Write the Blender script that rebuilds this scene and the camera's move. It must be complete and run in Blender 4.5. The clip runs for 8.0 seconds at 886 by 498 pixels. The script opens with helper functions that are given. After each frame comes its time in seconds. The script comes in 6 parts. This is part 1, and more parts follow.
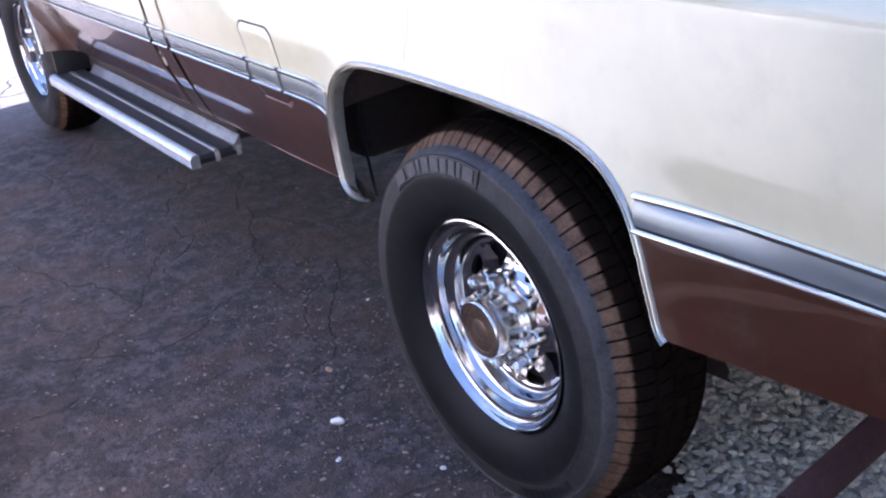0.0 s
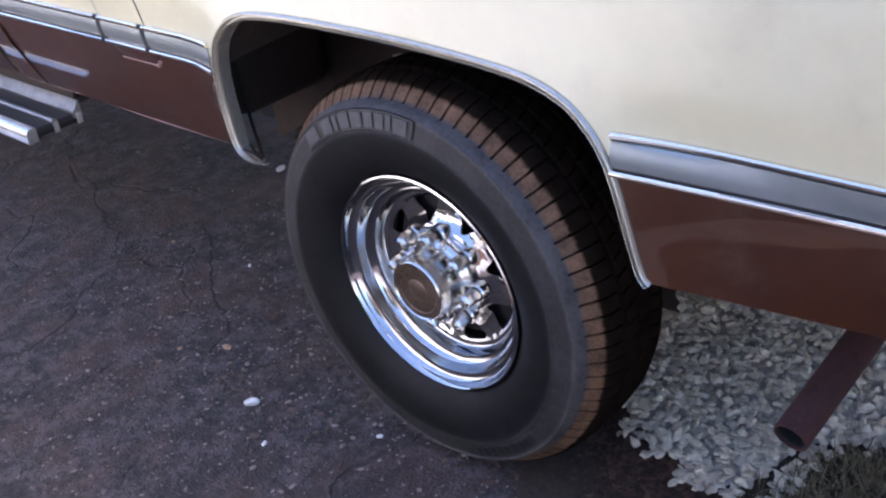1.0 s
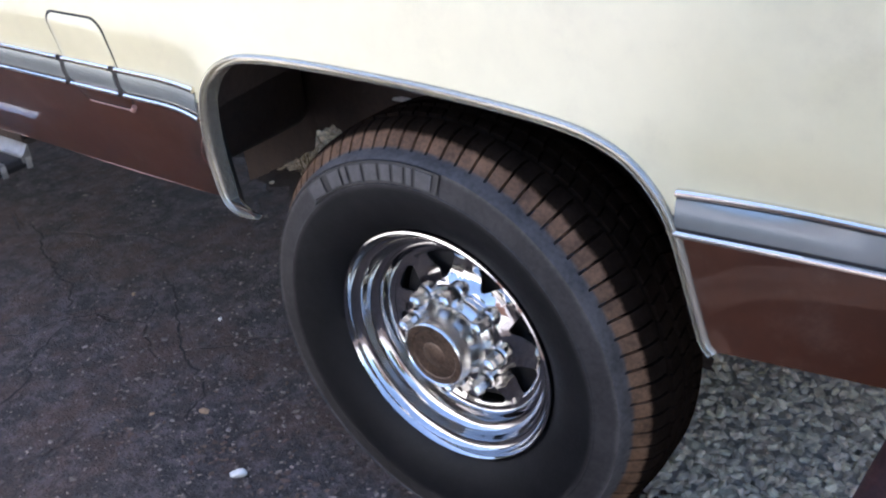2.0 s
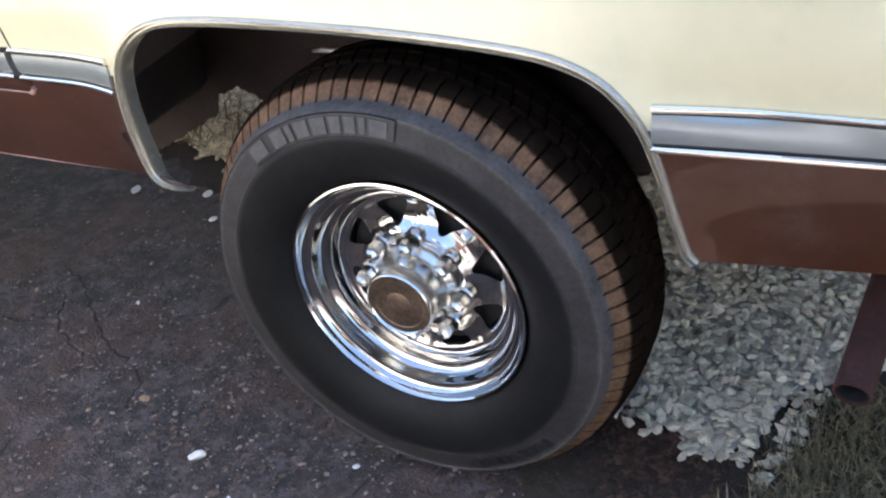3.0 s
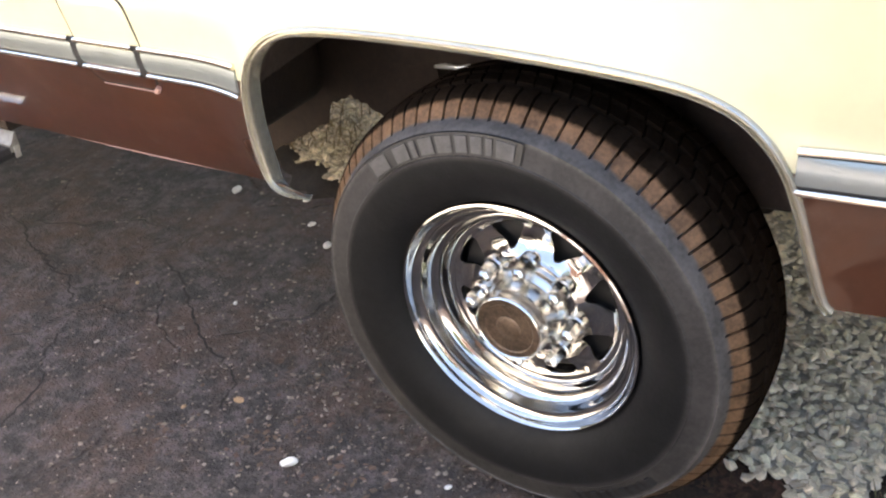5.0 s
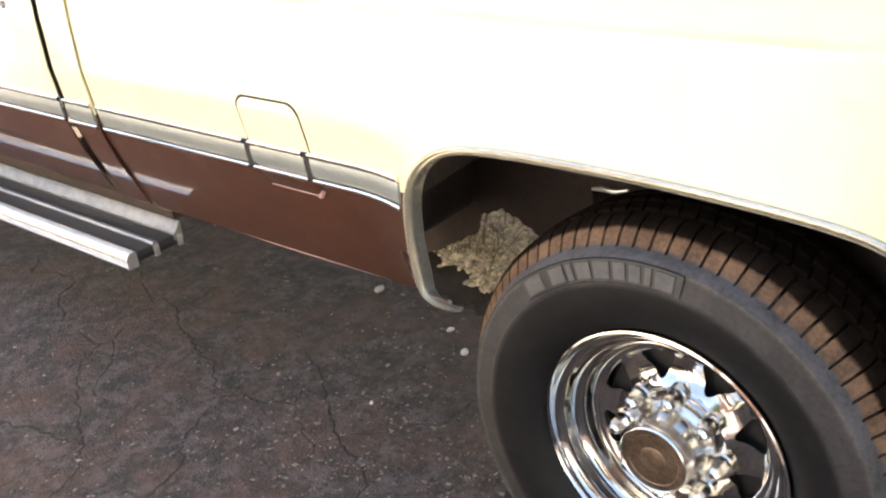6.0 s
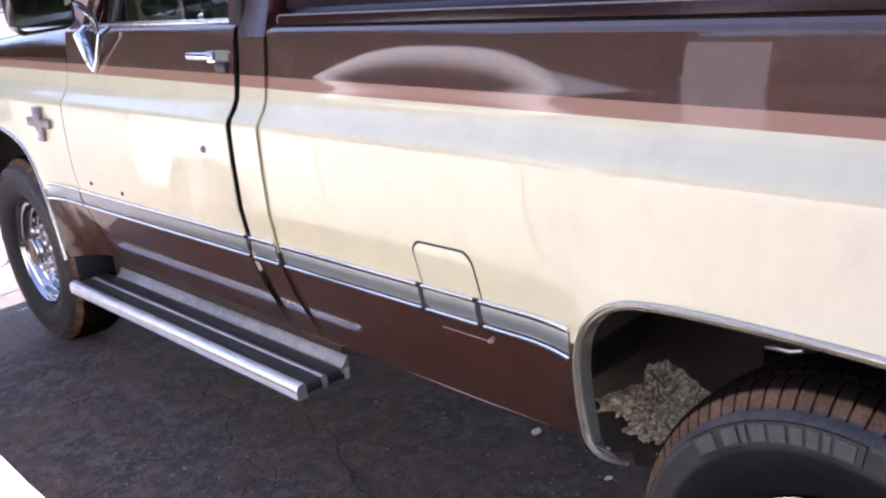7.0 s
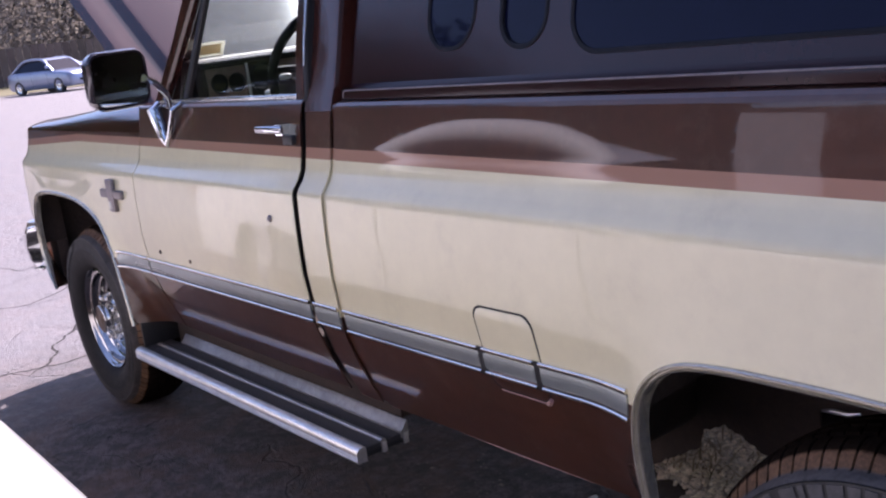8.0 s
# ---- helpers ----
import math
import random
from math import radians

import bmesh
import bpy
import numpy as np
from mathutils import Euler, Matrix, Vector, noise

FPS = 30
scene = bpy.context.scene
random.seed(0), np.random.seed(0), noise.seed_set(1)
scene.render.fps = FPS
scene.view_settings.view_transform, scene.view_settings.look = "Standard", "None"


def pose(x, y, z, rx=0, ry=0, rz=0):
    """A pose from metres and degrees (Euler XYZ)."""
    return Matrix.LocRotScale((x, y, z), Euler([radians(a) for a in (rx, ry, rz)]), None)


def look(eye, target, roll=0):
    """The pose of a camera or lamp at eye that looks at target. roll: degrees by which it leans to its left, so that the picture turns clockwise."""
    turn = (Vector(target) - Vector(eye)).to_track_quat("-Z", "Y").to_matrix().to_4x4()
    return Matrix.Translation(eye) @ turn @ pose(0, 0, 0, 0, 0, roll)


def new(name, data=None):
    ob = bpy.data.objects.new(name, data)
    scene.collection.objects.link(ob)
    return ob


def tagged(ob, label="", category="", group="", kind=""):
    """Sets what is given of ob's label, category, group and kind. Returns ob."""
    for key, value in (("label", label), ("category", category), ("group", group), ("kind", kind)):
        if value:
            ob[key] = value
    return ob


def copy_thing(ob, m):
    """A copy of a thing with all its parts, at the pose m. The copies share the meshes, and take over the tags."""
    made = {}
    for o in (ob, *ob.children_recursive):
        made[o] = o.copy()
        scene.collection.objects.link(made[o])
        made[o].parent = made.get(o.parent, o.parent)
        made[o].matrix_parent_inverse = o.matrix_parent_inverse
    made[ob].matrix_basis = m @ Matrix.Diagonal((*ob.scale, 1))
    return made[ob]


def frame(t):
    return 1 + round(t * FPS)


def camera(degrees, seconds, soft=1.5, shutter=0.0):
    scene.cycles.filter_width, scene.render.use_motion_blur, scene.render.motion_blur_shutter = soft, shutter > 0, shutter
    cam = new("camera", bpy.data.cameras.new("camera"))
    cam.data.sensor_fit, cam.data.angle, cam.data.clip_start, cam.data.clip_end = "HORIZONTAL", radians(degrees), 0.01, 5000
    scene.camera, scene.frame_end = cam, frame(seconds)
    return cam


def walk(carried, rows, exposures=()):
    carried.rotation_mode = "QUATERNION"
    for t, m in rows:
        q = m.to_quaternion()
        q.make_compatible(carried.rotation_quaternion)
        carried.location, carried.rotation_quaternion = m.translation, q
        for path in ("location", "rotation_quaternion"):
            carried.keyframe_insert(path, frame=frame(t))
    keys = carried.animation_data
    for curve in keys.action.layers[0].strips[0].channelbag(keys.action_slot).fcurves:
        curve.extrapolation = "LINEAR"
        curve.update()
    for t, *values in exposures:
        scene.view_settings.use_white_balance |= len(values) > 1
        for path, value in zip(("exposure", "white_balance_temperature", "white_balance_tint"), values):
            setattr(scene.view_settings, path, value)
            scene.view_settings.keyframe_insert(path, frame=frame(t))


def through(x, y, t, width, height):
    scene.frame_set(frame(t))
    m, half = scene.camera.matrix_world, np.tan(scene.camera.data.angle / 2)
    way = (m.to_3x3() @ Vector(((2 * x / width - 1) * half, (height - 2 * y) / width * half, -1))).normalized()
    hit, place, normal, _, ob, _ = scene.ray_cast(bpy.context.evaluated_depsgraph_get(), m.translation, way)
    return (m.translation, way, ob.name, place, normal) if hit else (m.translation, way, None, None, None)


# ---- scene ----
cam = camera(46.6, 8.0, soft=2.2)
PATH = [
    (0, (1.402, -0.942, 1.31), (-0.138, 0.024, 0.477), -6.7),
    (0.2, (1.351, -0.993, 1.336), (0.028, -0.055, 0.651), -6.98),
    (0.5, (1.275, -1.032, 1.356), (-0.164, 0.1, 0.551), -10.0),
    (0.7, (1.226, -1.032, 1.346), (0.01, -0.035, 0.556), -10.1),
    (1, (1.154, -1.031, 1.318), (-0.099, 0.172, 0.328), -7.7),
    (1.2, (1.107, -1.015, 1.311), (-0.205, 0.173, 0.38), -9.3),
    (2.3, (0.882, -1.038, 1.325), (-0.164, 0.352, 0.337), -6.7),
    (2.5, (0.848, -1.061, 1.332), (-0.134, 0.368, 0.334), -7.8),
    (2.7, (0.822, -1.081, 1.326), (-0.003, 0.183, 0.421), -8.16),
    (3, (0.795, -1.098, 1.316), (-0.1, 0.329, 0.237), -9.1),
    (3.2, (0.781, -1.105, 1.318), (0.046, 0.173, 0.356), -7.38),
    (3.5, (0.761, -1.112, 1.325), (-0.135, 0.321, 0.254), -6.9),
    (3.7, (0.747, -1.116, 1.329), (-0.118, 0.113, 0.413), -7.74),
    (4, (0.727, -1.119, 1.332), (-0.279, 0.261, 0.292), -7.4),
    (4.2, (0.72, -1.106, 1.329), (-0.248, 0.263, 0.237), -7.2),
    (5.3, (0.722, -1.11, 1.329), (-0.349, 0.269, 0.352), -7.2),
    (5.5, (0.714, -1.12, 1.345), (-0.407, 0.262, 0.432), -6.7),
    (5.8, (0.696, -1.128, 1.361), (-0.354, 0.061, 0.598), -6.39),
    (6, (0.687, -1.13, 1.365), (-0.558, 0.183, 0.514), -6.5),
    (6.2, (0.682, -1.136, 1.372), (-0.457, 0.008, 0.67), -6.09),
    (6.5, (0.68, -1.149, 1.386), (-0.724, 0.103, 0.708), -6.1),
    (6.7, (0.681, -1.159, 1.396), (-0.594, -0.08, 0.84), -6.4),
    (7, (0.684, -1.176, 1.412), (-0.809, 0.021, 0.829), -7.0),
    (7.2, (0.687, -1.189, 1.424), (-0.65, -0.141, 0.967), -7.24),
    (7.5, (0.696, -1.209, 1.434), (-0.873, -0.057, 0.975), -7.9),
    (7.6, (0.701, -1.215, 1.433), (-0.694, -0.212, 1.05), -8.05),
    (7.7, (0.706, -1.22, 1.431), (-0.702, -0.228, 1.067), -7.99),
    (7.8, (0.712, -1.224, 1.427), (-0.697, -0.234, 1.067), -7.91),
    (7.9, (0.719, -1.229, 1.423), (-0.678, -0.225, 1.05), -8.1),
    (8, (0.726, -1.233, 1.418), (-0.847, -0.077, 0.982), -7.5),
]
EXPOSURES = [(0, 2.42, 5700, 27), (1.0, 2.36, 5950, 25), (2.5, 2.52, 6200, 14), (3.0, 2.7, 6600, 13), (3.5, 2.92, 7100, 13), (4.2, 3.06, 7350, 14), (5.5, 3.2, 8250, 14), (6.0, 3.08, 8400, 14), (6.3, 3.0, 8350, 13), (6.6, 2.74, 7300, 16), (7.0, 2.18, 6400, 28), (7.4, 1.86, 6270, 32), (7.6, 1.54, 6250, 33), (8.0, 1.24, 6230, 33)]
walk(cam, [(t, look(eye, target, roll)) for t, eye, target, roll in PATH], EXPOSURES)

# ==== world and light ====
SUN_EL, SUN_ROT = radians(53), radians(-30)
world = bpy.data.worlds.new("world")
scene.world = world
world.use_nodes = True
wn = world.node_tree
sky = wn.nodes.new("ShaderNodeTexSky")
sky.sky_type = "NISHITA"
sky.sun_disc = False
sky.sun_elevation, sky.sun_rotation = SUN_EL, SUN_ROT
sky.air_density, sky.dust_density = 1.0, 0.9
wn.links.new(sky.outputs[0], wn.nodes["Background"].inputs[0])
wn.nodes["Background"].inputs[1].default_value = 0.12
sun_dir = Vector((math.sin(SUN_ROT) * math.cos(SUN_EL), math.cos(SUN_ROT) * math.cos(SUN_EL), math.sin(SUN_EL)))
sun = new("sun", bpy.data.lights.new("sun", "SUN"))
sun.data.energy, sun.data.angle, sun.data.color = 5.0, radians(0.5), (1.0, 0.95, 0.87)
sun.matrix_world = look(sun_dir * 30, (0, 0, 0))


# ==== materials ====
def node(nt, kind, **values):
    n = nt.nodes.new(kind)
    for k, v in values.items():
        n.inputs[k].default_value = v
    return n


def mixer(nt, fac, a, b):
    """Colour mix; each of fac, a, b is a value or a socket."""
    n = nt.nodes.new("ShaderNodeMix")
    n.data_type = "RGBA"
    for slot, v in ((0, fac), (6, a), (7, b)):
        if hasattr(v, "is_linked"):
            nt.links.new(v, n.inputs[slot])
        elif slot == 0:
            n.inputs[0].default_value = v
        else:
            n.inputs[slot].default_value = (*v[:3], 1)
    return n.outputs[2]


def calc(nt, op, a, b=0.0, c=None, clamp=False):
    n = nt.nodes.new("ShaderNodeMath")
    n.operation, n.use_clamp = op, clamp
    for slot, v in ((0, a), (1, b), (2, c)):
        if v is None:
            continue
        if hasattr(v, "is_linked"):
            nt.links.new(v, n.inputs[slot])
        else:
            n.inputs[slot].default_value = v
    return n.outputs[0]


def ramp(nt, value, lo, hi):
    """0 below lo, 1 above hi."""
    n = nt.nodes.new("ShaderNodeMapRange")
    n.interpolation_type = "SMOOTHSTEP"
    nt.links.new(value, n.inputs[0])
    n.inputs[1].default_value, n.inputs[2].default_value = lo, hi
    return n.outputs[0]


def noise_of(nt, coords, scale, detail=4.0, rough=0.6):
    n = node(nt, "ShaderNodeTexNoise", Scale=scale, Detail=detail, Roughness=rough)
    nt.links.new(coords, n.inputs["Vector"])
    return n.outputs["Fac"]


def start(name, rough=0.5, metal=0.0, coat=0.0, spec=0.5):
    m = bpy.data.materials.new(name)
    m.use_nodes = True
    nt = m.node_tree
    bsdf = nt.nodes["Principled BSDF"]
    bsdf.inputs["Roughness"].default_value = rough
    bsdf.inputs["Metallic"].default_value = metal
    bsdf.inputs["Coat Weight"].default_value = coat
    bsdf.inputs["Coat Roughness"].default_value = 0.04
    bsdf.inputs["Specular IOR Level"].default_value = spec
    tc = nt.nodes.new("ShaderNodeTexCoord")
    return m, nt, bsdf, tc.outputs["Object"]


def add_bump(nt, bsdf, height, strength, distance):
    b = node(nt, "ShaderNodeBump", Strength=strength, Distance=distance)
    nt.links.new(height, b.inputs["Height"])
    nt.links.new(b.outputs[0], bsdf.inputs["Normal"])


def vary(nt, obj, base, var, scale):
    a, b = noise_of(nt, obj, scale, 5), noise_of(nt, obj, scale * 7, 3)
    f = calc(nt, "ADD", calc(nt, "MULTIPLY", a, 0.6), calc(nt, "MULTIPLY", b, 0.4))
    lo = [c * (1 - var) for c in base]
    hi = [min(1, c * (1 + var)) for c in base]
    return mixer(nt, ramp(nt, f, 0.3, 0.7), lo, hi), f


def plain(name, base, rough=0.5, metal=0.0, var=0.2, scale=14, bump=0.0, bscale=160, coat=0.0, spec=0.5, island=0.0):
    m, nt, bsdf, obj = start(name, rough, metal, coat, spec)
    col, f = vary(nt, obj, base, var, scale)
    if island:
        geo = nt.nodes.new("ShaderNodeNewGeometry")
        oi = nt.nodes.new("ShaderNodeObjectInfo")
        r = calc(nt, "FRACT", calc(nt, "ADD", geo.outputs["Random Per Island"], oi.outputs["Random"]))
        hsv = node(nt, "ShaderNodeHueSaturation")
        nt.links.new(col, hsv.inputs["Color"])
        nt.links.new(calc(nt, "ADD", 1 - island, calc(nt, "MULTIPLY", r, 2 * island)), hsv.inputs["Value"])
        nt.links.new(calc(nt, "ADD", 0.485, calc(nt, "MULTIPLY", calc(nt, "FRACT", calc(nt, "MULTIPLY", r, 7.3)), 0.03)), hsv.inputs["Hue"])
        col = hsv.outputs[0]
    nt.links.new(col, bsdf.inputs["Base Color"])
    nt.links.new(calc(nt, "ADD", rough * 0.8, calc(nt, "MULTIPLY", f, rough * 0.4)), bsdf.inputs["Roughness"])
    if bump:
        add_bump(nt, bsdf, noise_of(nt, obj, bscale, 4), 1.0, bump)
    return m


def two_tone_paint():
    """Tan flanks between dark brown above and below, with a thin copper stripe under the upper brown."""
    m, nt, bsdf, obj = start("two_tone_paint", 0.35, 0.0, 1.0)
    bsdf.inputs["Coat IOR"].default_value = 1.52
    bsdf.inputs["Specular IOR Level"].default_value = 0.32
    sep = nt.nodes.new("ShaderNodeSeparateXYZ")
    nt.links.new(obj, sep.inputs[0])
    # the stripes climb a little towards the front and dip over the nose
    climb = calc(nt, "MULTIPLY", calc(nt, "MAXIMUM", sep.outputs[0], -3.2), 0.0105)
    dip = calc(nt, "MULTIPLY", calc(nt, "MAXIMUM", calc(nt, "SUBTRACT", -3.25, sep.outputs[0]), 0.0), 0.042)
    z = sep.outputs[2]
    stripe_z = calc(nt, "ADD", calc(nt, "ADD", z, climb), dip)
    tan, f = vary(nt, obj, (0.66, 0.60, 0.385), 0.05, 3)
    brown, g = vary(nt, obj, (0.049, 0.0145, 0.0055), 0.18, 5)
    copper = (0.33, 0.175, 0.115)
    col = mixer(nt, ramp(nt, z, 0.7295, 0.7305), brown, tan)
    col = mixer(nt, ramp(nt, stripe_z, 1.1045, 1.1055), col, copper)
    col = mixer(nt, ramp(nt, stripe_z, 1.1315, 1.1325), col, brown)
    dust = calc(nt, "MULTIPLY", ramp(nt, noise_of(nt, obj, 9, 8, 0.7), 0.5, 0.8), 0.16)
    col = mixer(nt, dust, col, (0.26, 0.2, 0.15))
    nt.links.new(col, bsdf.inputs["Base Color"])
    nt.links.new(calc(nt, "ADD", 0.28, calc(nt, "MULTIPLY", f, 0.2)), bsdf.inputs["Roughness"])
    nt.links.new(calc(nt, "ADD", 0.02, calc(nt, "MULTIPLY", dust, 0.8)), bsdf.inputs["Coat Roughness"])
    add_bump(nt, bsdf, noise_of(nt, obj, 5, 2), 0.5, 0.0015)
    return m


def tyre_rubber():
    """Black sidewall, a dusty scuffed ring at its shoulder, road dust on the outer tread and shade painted into the
    crown.
    """
    m, nt, bsdf, obj = start("tyre_rubber", 0.55, spec=0.22)
    sep = nt.nodes.new("ShaderNodeSeparateXYZ")
    nt.links.new(obj, sep.inputs[0])
    x, z = sep.outputs[0], sep.outputs[2]
    r = calc(nt, "SQRT", calc(nt, "ADD", calc(nt, "MULTIPLY", x, x), calc(nt, "MULTIPLY", z, z)))
    n = noise_of(nt, obj, 30, 6, 0.7)
    rn = calc(nt, "ADD", r, calc(nt, "MULTIPLY", calc(nt, "SUBTRACT", n, 0.5), 0.006))
    base, _ = vary(nt, obj, (0.0055, 0.0055, 0.0062), 0.3, 12)
    scuff, _ = vary(nt, obj, (0.125, 0.113, 0.106), 0.4, 20)
    dust, _ = vary(nt, obj, (0.135, 0.074, 0.040), 0.5, 25)
    ring = calc(nt, "ADD", calc(nt, "MULTIPLY", ramp(nt, rn, 0.292, 0.304), 0.34), calc(nt, "MULTIPLY", ramp(nt, rn, 0.330, 0.342), 0.6))
    col = mixer(nt, calc(nt, "MULTIPLY", ring, 0.68), base, scuff)
    # tread crown painted near black, without gloss, for the shade under the arch
    crown_shade, _ = vary(nt, obj, (0.0125, 0.0085, 0.0062), 0.4, 25)
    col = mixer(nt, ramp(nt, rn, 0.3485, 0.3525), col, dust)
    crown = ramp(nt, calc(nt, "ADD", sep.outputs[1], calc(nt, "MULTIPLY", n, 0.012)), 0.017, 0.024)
    col = mixer(nt, crown, col, crown_shade)
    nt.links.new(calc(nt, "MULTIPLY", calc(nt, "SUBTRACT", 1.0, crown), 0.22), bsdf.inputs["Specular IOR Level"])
    film = calc(nt, "MULTIPLY", ramp(nt, noise_of(nt, obj, 7, 6, 0.65), 0.45, 0.75), calc(nt, "SUBTRACT", 0.06, calc(nt, "MULTIPLY", crown, 0.04)))
    col = mixer(nt, film, col, (0.08, 0.07, 0.062))
    nt.links.new(col, bsdf.inputs["Base Color"])
    nt.links.new(calc(nt, "ADD", calc(nt, "ADD", 0.42, calc(nt, "MULTIPLY", crown, 0.42)), calc(nt, "MULTIPLY", n, 0.3)), bsdf.inputs["Roughness"])
    add_bump(nt, bsdf, noise_of(nt, obj, 220, 3), 0.6, 0.0008)
    return m


def asphalt_mat():
    m, nt, bsdf, obj = start("asphalt", 0.8)
    agg = node(nt, "ShaderNodeTexVoronoi", Scale=170.0)
    nt.links.new(obj, agg.inputs["Vector"])
    fleck = node(nt, "ShaderNodeTexVoronoi", Scale=75.0, Randomness=1.0)
    warp0 = node(nt, "ShaderNodeTexNoise", Scale=60.0, Detail=2.0)
    nt.links.new(obj, warp0.inputs["Vector"])
    shake = nt.nodes.new("ShaderNodeVectorMath")
    shake.operation = "MULTIPLY_ADD"
    nt.links.new(warp0.outputs["Color"], shake.inputs[0])
    shake.inputs[1].default_value = (0.02, 0.02, 0.0)
    nt.links.new(obj, shake.inputs[2])
    nt.links.new(shake.outputs[0], fleck.inputs["Vector"])
    big, _ = vary(nt, obj, (0.030, 0.0245, 0.0255), 0.4, 1.3)
    mott = noise_of(nt, obj, 14, 7, 0.72)
    fine = noise_of(nt, obj, 110, 5, 0.75)
    col = mixer(nt, ramp(nt, mott, 0.42, 0.62), big, (0.096, 0.078, 0.079))
    col = mixer(nt, calc(nt, "MULTIPLY", ramp(nt, fine, 0.46, 0.72), 0.5), col, (0.108, 0.096, 0.098))
    colsep = nt.nodes.new("ShaderNodeSeparateColor")
    nt.links.new(fleck.outputs["Color"], colsep.inputs[0])
    chip = calc(nt, "MULTIPLY", ramp(nt, colsep.outputs[0], 0.90, 0.94), calc(nt, "SUBTRACT", 1.0, ramp(nt, fleck.outputs["Distance"], 0.1, 0.42)))
    chip = calc(nt, "MULTIPLY", chip, ramp(nt, noise_of(nt, obj, 5, 3), 0.4, 0.65))
    col = mixer(nt, calc(nt, "MULTIPLY", chip, 0.6), col, (0.21, 0.175, 0.15))
    blotch = noise_of(nt, obj, 44, 4, 0.75)
    col = mixer(nt, calc(nt, "MULTIPLY", ramp(nt, blotch, 0.5, 0.62), 0.75), col, (0.014, 0.012, 0.0115))
    rust = calc(nt, "MULTIPLY", ramp(nt, noise_of(nt, obj, 2.6, 9, 0.78), 0.44, 0.62), 0.5)
    col = mixer(nt, rust, col, (0.100, 0.050, 0.031))
    # crazing: a warped net of thin cracks
    warp = node(nt, "ShaderNodeTexNoise", Scale=3.0, Detail=5.0)
    nt.links.new(obj, warp.inputs["Vector"])
    mv = nt.nodes.new("ShaderNodeVectorMath")
    mv.operation = "MULTIPLY_ADD"
    nt.links.new(warp.outputs["Color"], mv.inputs[0])
    mv.inputs[1].default_value = (0.35, 0.35, 0.0)
    nt.links.new(obj, mv.inputs[2])
    net = node(nt, "ShaderNodeTexVoronoi", Scale=1.9)
    net.feature = "DISTANCE_TO_EDGE"
    nt.links.new(mv.outputs[0], net.inputs["Vector"])
    line = calc(nt, "SUBTRACT", 1.0, ramp(nt, net.outputs["Distance"], 0.004, 0.017))
    line = calc(nt, "MULTIPLY", line, ramp(nt, noise_of(nt, obj, 2.2, 3), 0.44, 0.6))
    col = mixer(nt, calc(nt, "MULTIPLY", line, 0.4), col, (0.012, 0.011, 0.012))
    # lot painted paler where sunlit ahead and, unseen behind the camera, to bounce light
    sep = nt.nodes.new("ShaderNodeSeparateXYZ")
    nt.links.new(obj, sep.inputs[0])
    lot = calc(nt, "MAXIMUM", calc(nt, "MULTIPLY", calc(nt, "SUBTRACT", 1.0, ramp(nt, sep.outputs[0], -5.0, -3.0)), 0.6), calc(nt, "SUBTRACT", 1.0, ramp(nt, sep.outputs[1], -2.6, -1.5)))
    lit_lot = calc(nt, "MULTIPLY", lot, 0.9)
    col = mixer(nt, lit_lot, col, (0.315, 0.30, 0.305))
    nt.links.new(col, bsdf.inputs["Base Color"])
    h = calc(nt, "SUBTRACT", calc(nt, "ADD", calc(nt, "MULTIPLY", agg.outputs["Distance"], 0.6), calc(nt, "ADD", fine, calc(nt, "MULTIPLY", blotch, -1.6))), calc(nt, "MULTIPLY", line, 2.5))
    add_bump(nt, bsdf, h, 1.0, 0.007)
    nt.links.new(calc(nt, "ADD", 0.6, calc(nt, "MULTIPLY", fine, 0.4)), bsdf.inputs["Roughness"])
    return m


def tinted_glass(name, tint, rough=0.0):
    m, nt, bsdf, obj = start(name, rough)
    nt.nodes.remove(bsdf)
    clear = node(nt, "ShaderNodeBsdfTransparent", Color=(*tint, 1))
    gloss = node(nt, "ShaderNodeBsdfGlossy", Roughness=0.02)
    mix = nt.nodes.new("ShaderNodeMixShader")
    lw = node(nt, "ShaderNodeLayerWeight", Blend=0.5)
    nt.links.new(calc(nt, "ADD", 0.03, calc(nt, "MULTIPLY", calc(nt, "POWER", lw.outputs["Facing"], 5.0), 0.9)), mix.inputs[0])
    nt.links.new(clear.outputs[0], mix.inputs[1])
    nt.links.new(gloss.outputs[0], mix.inputs[2])
    nt.links.new(mix.outputs[0], nt.nodes["Material Output"].inputs[0])
    return m


PAINT = two_tone_paint()
BROWN = plain("brown_paint", (0.042, 0.013, 0.009), 0.17, coat=0.6, var=0.15, scale=4)
# the hood's own brown: smoother, with a thinner coat
HOOD = plain("hood_brown_paint", (0.035, 0.014, 0.012), 0.05, coat=0.3, var=0.2, scale=4)
SHELL = plain("camper_brown_paint", (0.022, 0.008, 0.009), 0.16, coat=0.08, spec=0.40, var=0.15, scale=4)
CHROME = plain("chrome", (0.58, 0.59, 0.61), 0.07, 1.0, var=0.04, scale=30)
BEAD_CHROME = plain("bead_chrome", (0.80, 0.74, 0.64), 0.14, 1.0, var=0.05, scale=30)
LUG_CHROME = plain("lug_chrome", (0.70, 0.69, 0.66), 0.2, 1.0, var=0.08, scale=40)
WHEEL_CHROME = plain("wheel_chrome", (0.52, 0.51, 0.50), 0.08, 1.0, var=0.12, scale=30, bump=0.0004, bscale=22)
CHROME_WORN = plain("worn_chrome", (0.72, 0.72, 0.72), 0.2, 1.0, var=0.15, scale=40, bump=0.0006, bscale=300)
